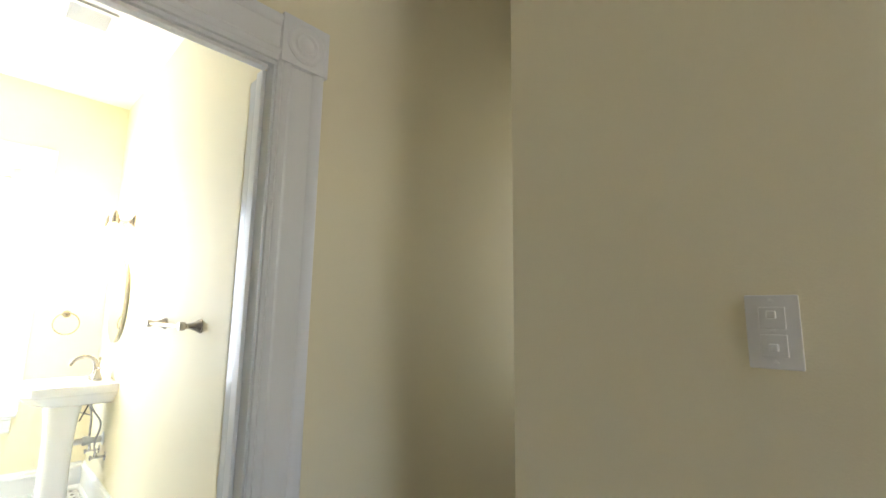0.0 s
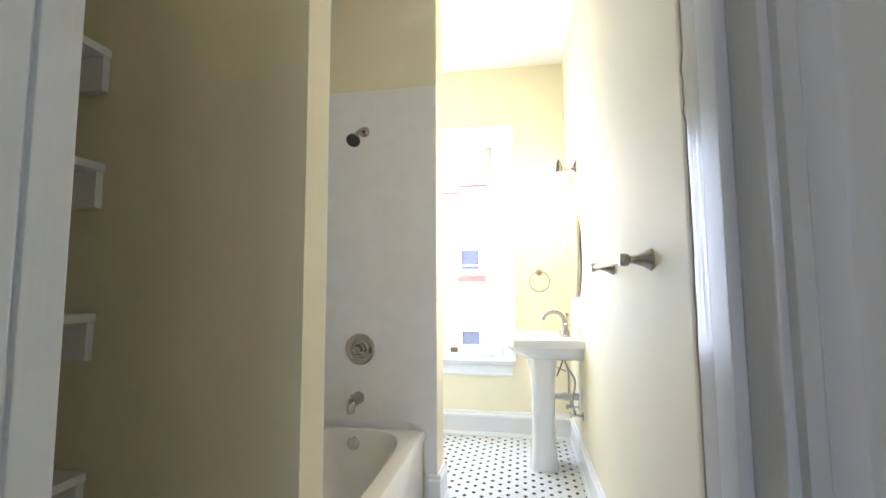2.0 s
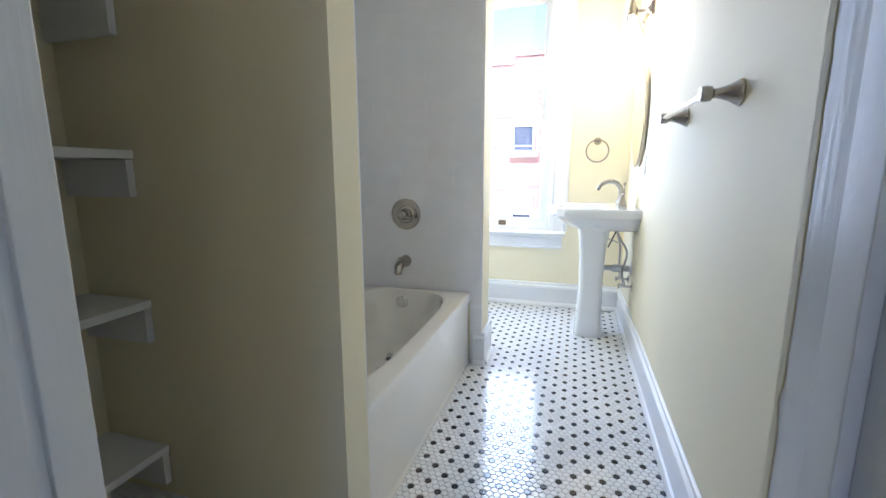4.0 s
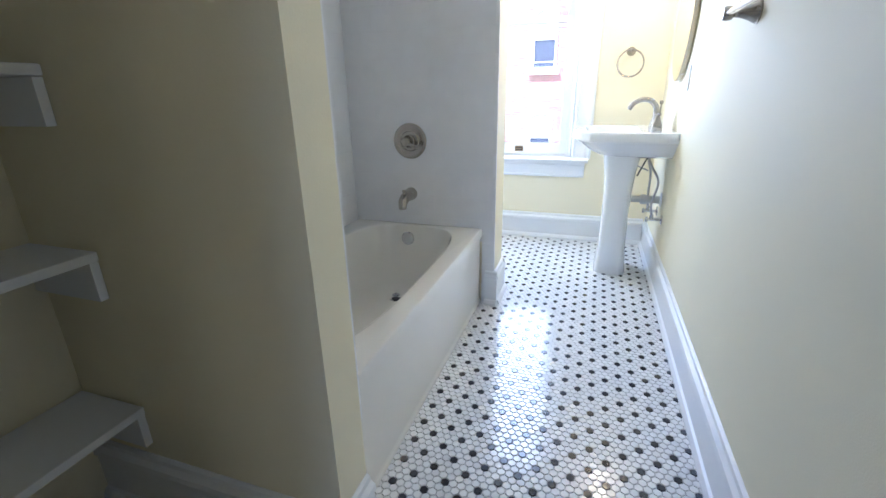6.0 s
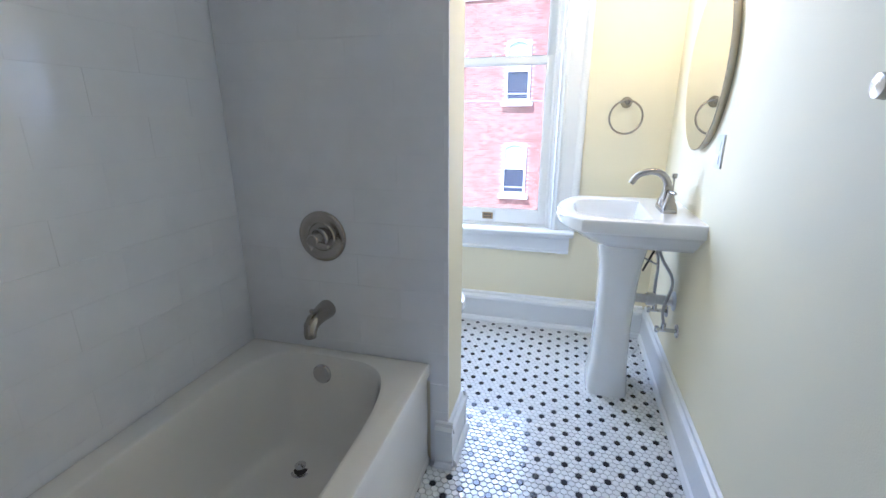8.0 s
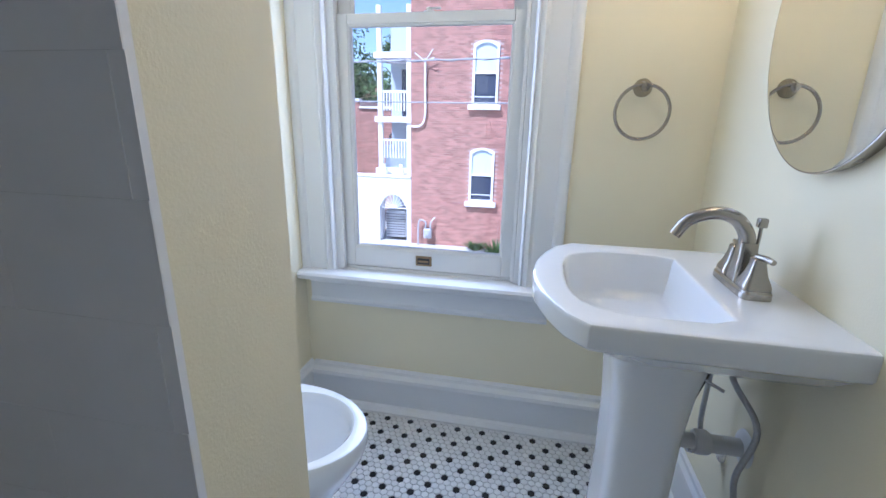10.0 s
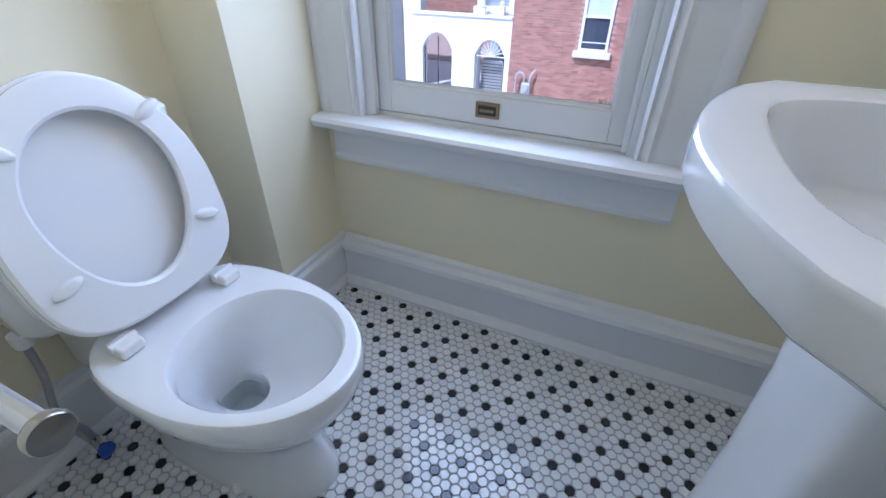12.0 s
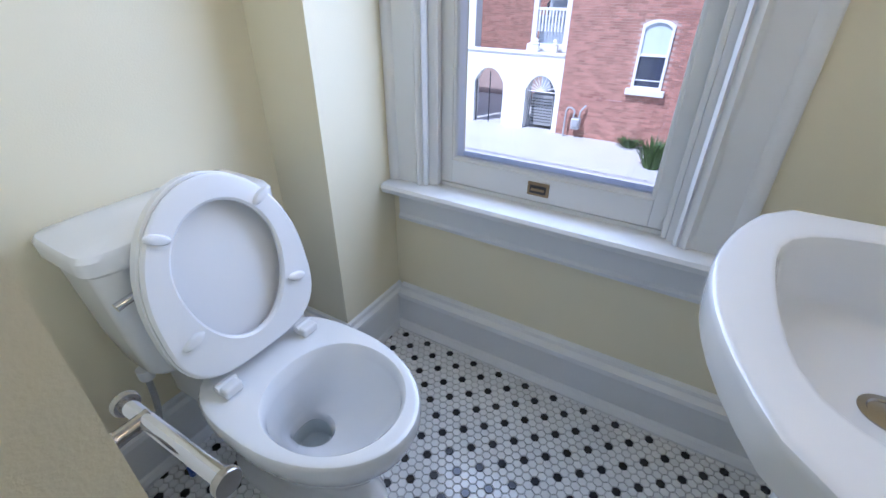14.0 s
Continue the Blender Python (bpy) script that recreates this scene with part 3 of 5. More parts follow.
def egg(xb, xf, w, z, n=44, square=2.0):
    """An egg-shaped ring round the toilet's axis, from xb (back) to xf (front)."""
    out, c, a = [], xb + (xf - xb) * 0.46, 0
    for k in range(n):
        t = math.tau * k / n
        co, si = math.cos(t), math.sin(t)
        p = 2.0 if co > 0 else square
        rx = (xf - c) if co > 0 else (c - xb)
        out.append((c + rx * math.copysign(abs(co) ** (2 / p), co), QY + w * math.copysign(abs(si) ** (2 / p), si), z))
    return out


RZ = 0.407
b = bmesh.new()
ring_loft(b, [egg(-1.50, -1.02, 0.115, 0.0, square=4), egg(-1.50, -1.02, 0.112, 0.03, square=4), egg(-1.49, -1.04, 0.098, 0.07, square=4), egg(-1.48, -1.05, 0.098, 0.14, square=3.4), egg(-1.46, -1.02, 0.115, 0.20, square=3), egg(-1.44, -0.982, 0.152, 0.26, square=3), egg(-1.43, -0.938, 0.178, 0.33, square=3), egg(-1.43, -0.924, 0.188, 0.37, square=3), egg(-1.43, -0.924, 0.189, RZ - 0.010, square=3), egg(-1.427, -0.928, 0.185, RZ - 0.002, square=3), egg(-1.42, -0.936, 0.177, RZ + 0.001, square=3),
              egg(-1.272, -0.963, 0.150, RZ, square=2.2), egg(-1.266, -0.971, 0.145, RZ - 0.008, square=2.2), egg(-1.262, -0.976, 0.141, RZ - 0.03, square=2.2), egg(-1.264, -0.980, 0.140, RZ - 0.045, square=2.2), egg(-1.268, -1.00, 0.122, RZ - 0.09, square=2.2), egg(-1.275, -1.05, 0.098, RZ - 0.145, square=2.3), egg(-1.278, -1.12, 0.066, RZ - 0.178, square=2.6), egg(-1.276, -1.165, 0.050, RZ - 0.190, square=3), egg(-1.275, -1.175, 0.046, RZ - 0.205, square=3), egg(-1.272, -1.18, 0.043, RZ - 0.27, square=3)], True, True)
bowl = part("bowl", b, PORCELAIN, toilet)
b = bmesh.new()
ring_loft(b, [egg(-1.273, -1.178, 0.044, RZ - 0.222, square=3), egg(-1.273, -1.178, 0.044, RZ - 0.220, square=3)], True, True)
part("water", b, WATER, bowl)
b = bmesh.new()
box(b, LX + 0.02, -1.40, QY - 0.105, QY + 0.105, 0.22, RZ - 0.004, bevel=0.02, seg=3)
part("tank_shelf", b, PORCELAIN, toilet)
TY = -0.684
b = bmesh.new()
tx = (LX + 0.006 - 1.452) / 2
ring_loft(b, [rounded(tx - 0.006, TY, 0.076, 0.155, RZ - 0.002, 5), rounded(tx - 0.004, TY, 0.084, 0.170, RZ + 0.02, 6), rounded(tx - 0.002, TY, 0.092, 0.184, RZ + 0.12, 7), rounded(tx, TY, 0.099, 0.198, 0.70, 8), rounded(tx, TY, 0.100, 0.199, 0.712, 8)], True, True)
tank = part("tank", b, PORCELAIN, toilet)
b = bmesh.new()
ring_loft(b, [rounded(tx + 0.002, TY, 0.104, 0.204, 0.712, 8), rounded(tx + 0.003, TY, 0.109, 0.213, 0.720, 8), rounded(tx + 0.003, TY, 0.110, 0.214, 0.748, 8), rounded(tx + 0.003, TY, 0.105, 0.208, 0.758, 7), rounded(tx + 0.003, TY, 0.08, 0.17, 0.766, 5), rounded(tx + 0.003, TY, 0.03, 0.08, 0.769, 4)], True, True)
part("tank_lid", b, PORCELAIN, toilet, "slightly crowned tank lid")
b = bmesh.new()
LVX, LVY, LVZ = tx + 0.099, TY - 0.118, 0.670
lathe(b, (LVX, LVY, LVZ), (1, 0, 0), [(0.021, 0), (0.021, 0.006), (0.014, 0.013), (0.012, 0.022), (0, 0.024)], 20)
tube(b, [(LVX + 0.016, LVY, LVZ), (LVX + 0.020, LVY - 0.03, LVZ - 0.006), (LVX + 0.020, LVY - 0.075, LVZ - 0.014)], [0.010, 0.008, 0.009], 12)
part("flush_lever", b, CHROME, toilet, "chrome flush lever")


def seat_ring(u0, u1, w, t, n=44, square=2.0, tilt=11.0, base=(-1.325, 0.430), mid=0.42):
    """An egg ring laid out upright: u from the hinge upward, leaning back on the tank."""
    out, c = [], u0 + (u1 - u0) * mid
    a = radians(tilt)
    for k in range(n):
        th = math.tau * k / n
        co, si = math.cos(th), math.sin(th)
        p = 2.0 if co > 0 else square
        r = (u1 - c) if co > 0 else (c - u0)
        u = c + r * math.copysign(abs(co) ** (2 / p), co)
        y = w * math.copysign(abs(si) ** (2 / p), si)
        out.append((base[0] - u * math.sin(a) + t * math.cos(a), QY + y, base[1] + u * math.cos(a) + t * math.sin(a)))
    return out


b = bmesh.new()
ring_loft(b, [seat_ring(0.012, 0.425, 0.180, -0.014, square=3.2), seat_ring(0.010, 0.428, 0.184, -0.008, square=3.2), seat_ring(0.010, 0.428, 0.184, -0.001, square=3.2), seat_ring(0.016, 0.421, 0.178, 0.004, square=3.2), seat_ring(0.060, 0.378, 0.124, 0.004, square=2.0, mid=0.56), seat_ring(0.066, 0.372, 0.119, -0.001, square=2.0, mid=0.56), seat_ring(0.066, 0.372, 0.119, -0.008, square=2.0, mid=0.56), seat_ring(0.062, 0.376, 0.122, -0.014, square=2.0, mid=0.56), seat_ring(0.012, 0.425, 0.180, -0.014, square=3.2)])
seat = part("seat", b, SEAT, toilet, "raised white seat ring")
b = bmesh.new()
ring_loft(b, [seat_ring(0.0, 0.424, 0.178, -0.046, square=3.2), seat_ring(0.0, 0.432, 0.184, -0.040, square=3.2), seat_ring(0.0, 0.432, 0.184, -0.020, square=3.2), seat_ring(0.004, 0.428, 0.180, -0.017, square=3.2), seat_ring(0.030, 0.404, 0.156, -0.017, square=2.6), seat_ring(0.040, 0.394, 0.146, -0.034, square=2.4)], True, True)
part("lid", b, SEAT, toilet, "raised white lid behind the seat")
a = radians(11)
for u, y in ((0.345, -0.115), (0.345, 0.115), (0.13, -0.135), (0.13, 0.135)):
    b = bmesh.new()
    c = Vector((-1.325 - u * math.sin(a) + 0.004 * math.cos(a), QY + y, 0.430 + u * math.cos(a) + 0.004 * math.sin(a)))
    d = Vector((math.cos(a), 0, math.sin(a)))
    s = Vector((0, math.copysign(1, y), 0.55)).normalized() if u > 0.2 else Vector((0, math.copysign(1, y), -0.3)).normalized()
    v = d.cross(s)
    ring_loft(b, [[c + d * h + s * (0.026 * r * math.cos(math.tau * k / 16)) + v * (0.011 * r * math.sin(math.tau * k / 16)) for k in range(16)] for r, h in ((1, 0), (1, 0.004), (0.8, 0.009), (0.4, 0.011))], True, True)
    part("bumper", b, SEAT, seat)
for y in (-0.112, 0.112):
    b = bmesh.new()
    box(b, -1.345, -1.300, QY + y - 0.022, QY + y + 0.022, RZ + 0.001, RZ + 0.026, bevel=0.006, seg=3)
    tube(b, [(-1.327, QY + y - 0.024, 0.428), (-1.327, QY + y + 0.024, 0.428)], 0.008, 14)
    part("hinge", b, SEAT, toilet)
for y in (-0.105, 0.105):
    b = bmesh.new()
    lathe(b, (-1.20, QY + y, 0.012), (0, 0, 1), [(0.014, 0), (0.014, 0.010), (0.009, 0.018), (0, 0.021)], 16)
    part("bolt_cap", b, SEAT, toilet)

supply = thing("toilet_supply", "braided steel supply hose with a shutoff valve", "supply hose")
b = bmesh.new()
tube(b, smooth_path([(-1.55, -0.845, RZ - 0.0), (-1.552, -0.850, 0.30), (-1.535, -0.875, 0.20), (-1.535, -0.855, 0.13), (-1.545, -0.850, 0.085)], 6), 0.0075, 10)
part("hose", b, STEEL, supply)
b = bmesh.new()
lathe(b, (-1.55, -0.845, RZ - 0.03), (0, 0, 1), [(0.016, 0), (0.018, 0.01), (0.018, 0.03), (0, 0.031)], 12)
part("tank_nut", b, PVC, supply)
b = bmesh.new()
tube(b, [(-1.545, -0.850, 0.088), (-1.545, -0.850, 0.050)], 0.010, 12)
tube(b, [(LX + 0.02, -0.850, 0.062), (-1.525, -0.850, 0.062)], 0.009, 12)
part("stop_valve", b, CHROME, supply)
b = bmesh.new()
lathe(b, (-1.520, -0.850, 0.062), (1, 0, -0.2), [(0.012, 0), (0.017, 0.004), (0.017, 0.016), (0.010, 0.022), (0, 0.023)], 12)
tube(b, [(-1.545, -0.85, 0.050), (-1.545, -0.85, 0.004)], 0.009, 12)
part("valve_handle", b, BLUE, supply, "blue plastic handle and cap")

# toilet paper holder on the back of the partition
tp = thing("toilet_paper_holder", "empty brushed nickel toilet paper holder", "paper holder")
for x in (-1.080,):
    b = bmesh.new()
    lathe(b, (x, PY1, 0.712), (0, 1, 0), [(0.027, 0), (0.027, 0.005), (0.020, 0.012), (0.012, 0.022), (0.010, 0.05), (0.011, 0.080), (0, 0.082)], 24)
    part("post", b, NICKEL, tp)
b = bmesh.new()
tube(b, [(-1.118, PY1 + 0.074, 0.712), (-0.932, PY1 + 0.074, 0.712)], 0.0105, 18)
part("bar", b, CHROME, tp)
for x, s in ((-1.118, -1), (-0.932, 1)):
    b = bmesh.new()
    lathe(b, (x, PY1 + 0.074, 0.712), (s, 0, 0), [(0.0105, 0), (0.0160, 0.001), (0.0172, 0.004), (0.0172, 0.009), (0.0160, 0.011), (0, 0.012)], 24)
    part("end_cap", b, NICKEL, tp)

# ---- pedestal sink ----
sink = thing("pedestal_sink", "white porcelain pedestal sink with a bowed front", "sink")
SY, SZ, SH = -0.557, 0.863, 0.285


def sink_plan(grow, z, front=-0.531, back=0.0, n=14, taper=0.0):
    """Outline of the basin: straight at the wall, bowed at the front."""
    pts = []
    w0, w1 = SH + grow - taper, SH - 0.006 + grow - taper
    f, k = front - grow + taper, -0.450 - grow + taper
    pts.append((back, SY - w0, z))
    for i in range(5):
        t = i / 4
        pts.append((back + (k * 0.96 - back) * (0.25 + 0.75 * t), SY - w0 + (w0 - w1) * t ** 2, z))
    for i in range(1, n):
        t = -1 + 2 * i / n
        pts.append((f + (k - f) * t * t, SY + w1 * t * 0.985, z))
    for i in range(5):
        t = 1 - i / 4
        pts.append((back + (k * 0.96 - back) * (0.25 + 0.75 * t), SY + w0 - (w0 - w1) * t ** 2, z))
    pts.append((back, SY + w0, z))
    return pts


def bowl_plan(k, z):
    """Outline of the hollow: wide and straight at the back, narrower and bowed at the front."""
    pts = []
    for q in sink_plan(0, z):
        ang = math.atan2(q[1] - SY, q[0] + 0.29)
        c, v = math.cos(ang), math.sin(ang)
        r = (abs(c) ** 6 + abs(v) ** 6) ** (-1 / 6)
        wide = 0.214 - (0.034 * max(0.0, -c * r) ** 2)
        bow = 0.016 * (1 - min(1.0, abs(v * r)) ** 2) if c < 0 else 0.0
        pts.append((-0.300 + k * (0.145 * c * r - bow), SY + k * wide * v * r, z))
    return pts


b = bmesh.new()
ring_loft(b, [sink_plan(0, SZ - 0.15, taper=0.165, front=-0.514), sink_plan(0, SZ - 0.138, taper=0.130), sink_plan(0, SZ - 0.11, taper=0.085), sink_plan(0, SZ - 0.075, taper=0.040), sink_plan(0, SZ - 0.060, taper=0.016), sink_plan(0, SZ - 0.054, taper=0.005), sink_plan(0, SZ - 0.046), sink_plan(0, SZ - 0.010), sink_plan(0, SZ - 0.003, taper=0.003), sink_plan(0, SZ, taper=0.010),
              bowl_plan(1.04, SZ - 0.002), bowl_plan(1.0, SZ - 0.005), bowl_plan(0.975, SZ - 0.014), bowl_plan(0.93, SZ - 0.05), bowl_plan(0.86, SZ - 0.095), bowl_plan(0.80, SZ - 0.110), bowl_plan(0.70, SZ - 0.118), bowl_plan(0.12, SZ - 0.126)], True, True)
part("basin", b, PORCELAIN, sink)
b = bmesh.new()


def foot(hx_, hy_, z, p=5.0):
    return rounded(-0.250, SY, hx_, hy_, z, p, 40)


ring_loft(b, [foot(0.092, 0.124, 0.0), foot(0.092, 0.124, 0.02), foot(0.090, 0.122, 0.05), foot(0.080, 0.113, 0.16), foot(0.076, 0.110, 0.34), foot(0.079, 0.114, 0.52), foot(0.088, 0.124, 0.64), foot(0.098, 0.134, 0.70), foot(0.10, 0.138, SZ - 0.135)], True, True)
part("pedestal", b, PORCELAIN, sink)
b = bmesh.new()
lathe(b, (-0.165, SY + 0.01, SZ - 0.050), (-1, 0, 0.4), [(0.013, 0), (0.013, 0.002), (0.009, 0.003)], 18)
part("overflow_ring", b, CHROME, sink)
# no opening is cut; a black disc gives the overflow its inner shade
b = bmesh.new()
lathe(b, (-0.166, SY + 0.01, SZ - 0.050), (-1, 0, 0.4), [(0.009, 0), (0.009, 0.0035)], 18)
part("overflow_hole_shade", b, DARK, sink)
b = bmesh.new()
lathe(b, (-0.31, SY, SZ - 0.126), (0, 0, 1), [(0.030, 0), (0.030, 0.003), (0.022, 0.004), (0.020, 0.002), (0, 0.004)], 24)
part("drain", b, NICKEL, sink)

faucet = thing("faucet", "brushed nickel single-hole faucet with an arched spout", "faucet")
FXX, FYY = -0.090, SY - 0.004
b = bmesh.new()


def sq(cx_, cy_, h, z, p=6):
    return rounded(cx_, cy_, h, h, z, p, 32)


ring_loft(bm_base := bmesh.new(), [rounded(FXX, FYY, 0.030, 0.084, SZ - 0.001, 7, 40), rounded(FXX, FYY, 0.030, 0.084, SZ + 0.012, 7, 40), rounded(FXX, FYY, 0.026, 0.080, SZ + 0.017, 7, 40)], True, True)
part("base", bm_base, NICKEL, faucet, "flat rectangular base plate")
for dy in (-0.052, 0.052):
    b = bmesh.new()
    ring_loft(b, [sq(FXX, FYY + dy, 0.0265, SZ + 0.016), sq(FXX, FYY + dy, 0.026, SZ + 0.026), sq(FXX, FYY + dy, 0.018, SZ + 0.045), sq(FXX, FYY + dy, 0.0125, SZ + 0.068), sq(FXX, FYY + dy, 0.0125, SZ + 0.078), sq(FXX, FYY + dy, 0.008, SZ + 0.082)], True, True)
    handle = part("handle", b, NICKEL, faucet, "flared square handle")
    b = bmesh.new()
    sgn = math.copysign(1, dy)
    tube(b, [(FXX, FYY + dy - sgn * 0.006, SZ + 0.078), (FXX + 0.006, FYY + dy + sgn * 0.016, SZ + 0.083), (FXX + 0.010, FYY + dy + sgn * 0.036, SZ + 0.081)], [0.0085, 0.0065, 0.0055], 12)
    part("lever", b, NICKEL, handle)
b = bmesh.new()
ring_loft(b, [sq(FXX, FYY, 0.025, SZ + 0.016), sq(FXX - 0.001, FYY, 0.022, SZ + 0.035), sq(FXX - 0.002, FYY, 0.018, SZ + 0.075), sq(FXX - 0.004, FYY, 0.0165, SZ + 0.10)], True, True)
part("column", b, NICKEL, faucet)
b = bmesh.new()
path = smooth_path([(FXX - 0.003, FYY, SZ + 0.085), (FXX - 0.010, FYY, SZ + 0.118), (FXX - 0.034, FYY, SZ + 0.148), (FXX - 0.075, FYY, SZ + 0.158), (FXX - 0.124, FYY, SZ + 0.140), (FXX - 0.148, FYY, SZ + 0.105)], 5)
tube(b, path, [0.0165 - 0.0045 * i / (len(path) - 1) for i in range(len(path))], 16)
part("spout", b, NICKEL, faucet)
b = bmesh.new()
tube(b, [(FXX + 0.016, FYY, SZ + 0.06), (FXX + 0.016, FYY, SZ + 0.135)], 0.0035, 10)
box(b, FXX + 0.007, FXX + 0.025, FYY - 0.008, FYY + 0.008, SZ + 0.132, SZ + 0.152, bevel=0.003)
part("lift_knob", b, NICKEL, faucet, "small drain lift knob")

pipes = thing("sink_plumbing", "grey trap pipe and braided supply hoses under the sink", "plumbing")
b = bmesh.new()
tube(b, [(-0.20, SY, 0.455), (-0.105, SY, 0.455)], 0.019, 16)
tube(b, [(-0.105, SY, 0.455), (0.0, SY, 0.455)], 0.022, 16)
part("trap_arm", b, PVC, pipes, "pale grey plastic trap pipe")
b = bmesh.new()
lathe(b, (-0.115, SY, 0.455), (1, 0, 0), [(0.028, 0), (0.030, 0.006), (0.030, 0.028), (0.026, 0.034)], 12)
part("slip_nut", b, PVC, pipes)
b = bmesh.new()
lathe(b, (-0.002, SY, 0.455), (-1, 0, 0), [(0.045, 0), (0.042, 0.004), (0.024, 0.010)], 24)
part("wall_flange", b, PVC, pipes)
for dy, ph in ((-0.11, 0.0), (0.10, 0.02)):
    b = bmesh.new()
    tube(b, smooth_path([(-0.11, SY + dy * 0.35, SZ - 0.14), (-0.085, SY + dy * 0.6, 0.66), (-0.045 - ph, SY + dy, 0.58), (-0.065, SY + dy, 0.46), (-0.055, SY + dy, 0.385)], 6), 0.0065, 10)
    part("hose", b, STEEL, pipes, "braided steel hose")
    b = bmesh.new()
    tube(b, [(0.0, SY + dy, 0.362), (-0.075, SY + dy, 0.362)], 0.0085, 12)
    tube(b, [(-0.055, SY + dy, 0.362), (-0.055, SY + dy, 0.392)], 0.010, 12)
    lathe(b, (-0.072, SY + dy, 0.362), (-1, 0, 0), [(0.014, 0), (0.016, 0.004), (0.014, 0.014), (0, 0.015)], 10)
    part("stop_valve", b, CHROME, pipes)
    b = bmesh.new()
    lathe(b, (-0.0, SY + dy, 0.362), (-1, 0, 0), [(0.030, 0), (0.028, 0.004), (0.012, 0.007)], 20)
    part("valve_flange", b, CHROME, pipes)
b = bmesh.new()
tube(b, [(-0.10, SY - 0.02, SZ - 0.14), (-0.155, SY - 0.05, 0.60)], 0.0045, 8)
part("lift_rod", b, DARK, pipes, "dark drain lift rod")
b = bmesh.new()
tube(b, [(-0.17, SY - 0.02, 0.66), (-0.10, SY - 0.06, 0.635)], 0.004, 8)
part("clevis", b, CHROME, pipes)

# ---- wall fittings ----
mirror = thing("wall_mirror", "frameless oval mirror with a thin dark edge", "mirror")
MY, MZ, MA, MB = -0.578, 1.415, 0.255, 0.305


def oval(x, g, n=72):
    return [(x, MY + (MA + g) * math.cos(math.tau * k / n), MZ + (MB + g) * math.sin(math.tau * k / n)) for k in range(n)]


b = bmesh.new()
ring_loft(b, [oval(-0.002, -0.004), oval(-0.016, -0.002), oval(-0.022, 0), oval(-0.0265, -0.001), oval(-0.0268, -0.004)], True, True)
part("backing", b, NICKEL, mirror, "thin dark metal edge")
b = bmesh.new()
ring_loft(b, [oval(-0.0272, -0.004), oval(-0.0276, -0.012)], True, True)
part("mirror_glass", b, MIRROR, mirror)

sconce = thing("vanity_light", "brushed nickel vanity light with lit clear glass shades", "wall lamp")
b = bmesh.new()
box(b, -0.014, 0.0, MY - 0.19, MY + 0.19, 1.930, 2.030, bevel=0.005)
box(b, -0.024, -0.012, MY - 0.175, MY + 0.175, 1.945, 2.015, bevel=0.005)
part("back_plate", b, NICKEL, sconce)
for dy in (-0.13, 0.13):
    y = MY + dy
    b = bmesh.new()
    tube(b, [(-0.02, y, 1.980), (-0.115, y, 1.980)], 0.009, 14)
    lathe(b, (-0.024, y, 1.980), (-1, 0, 0), [(0.022, 0), (0.020, 0.008), (0.012, 0.014)], 20)
    part("arm", b, NICKEL, sconce)
    b = bmesh.new()
    lathe(b, (-0.115, y, 2.030), (0, 0, -1), [(0.006, -0.02), (0.012, -0.012), (0.012, 0.0), (0.022, 0.004), (0.022, 0.03), (0.030, 0.034), (0.030, 0.075), (0.024, 0.08), (0, 0.081)], 24)
    part("socket", b, NICKEL, sconce)
    b = bmesh.new()
    lathe(b, (-0.115, y, 1.960), (0, 0, -1), [(0.034, 0.0), (0.040, 0.03), (0.052, 0.10), (0.060, 0.16), (0.058, 0.16), (0.050, 0.10), (0.038, 0.03), (0.032, 0.0)], 32)
    sh = part("shade", b, SHADE, sconce, "clear flared glass shade")
    sh.visible_shadow = False
    b = bmesh.new()
    lathe(b, (-0.115, y, 1.950), (0, 0, -1), [(0.012, 0), (0.014, 0.02), (0.026, 0.055), (0.030, 0.075), (0.024, 0.098), (0, 0.108)], 20)
    part("bulb", b, BULB, sconce, "lit warm bulb")

towel = thing("towel_bar", "brushed nickel towel bar on flared posts", "towel bar")
for y in (-2.297, -1.752):
    b = bmesh.new()
    lathe(b, (0, y, 1.278), (-1, 0, 0), [(0.033, 0), (0.033, 0.004), (0.030, 0.006), (0.029, 0.011), (0.022, 0.022), (0.015, 0.042), (0.012, 0.055), (0.012, 0.062), (0.018, 0.066), (0.020, 0.080), (0.017, 0.092), (0, 0.095)], 28)
    part("post", b, NICKEL, towel)
b = bmesh.new()
tube(b, [(-0.079, -2.312, 1.278), (-0.079, -1.737, 1.278)], 0.0095, 16)
part("bar", b, CHROME, towel)

ring = thing("towel_ring", "round brushed nickel towel ring", "towel ring")
b = bmesh.new()
lathe(b, (-0.230, 0, 1.310), (0, -1, 0), [(0.028, 0), (0.028, 0.004), (0.022, 0.012), (0.013, 0.028), (0.013, 0.045), (0, 0.047)], 28)
part("mount", b, NICKEL, ring)
b = bmesh.new()
tube(b, [(-0.230 + 0.080 * math.sin(t * math.tau / 48), -0.038, 1.236 + 0.082 * math.cos(t * math.tau / 48)) for t in range(49)], 0.0052, 12)
part("hoop", b, NICKEL, ring)

outlet = thing("outlet", "white outlet cover plate beside the mirror", "outlet")
part("plate", boxes((-0.006, 0, -0.855, -0.785, 1.065, 1.180), bevel=0.002), PVC, outlet)
for z in (1.08, 1.125):
    part("socket_face", boxes((-0.008, -0.005, -0.837, -0.803, z, z + 0.032), bevel=0.001), PVC, outlet)

vent = thing("ceiling_vent", "white square ceiling exhaust vent with fine slats", "vent")
X0, X1, Y0, Y1 = -0.585, -0.335, -1.450, -1.190
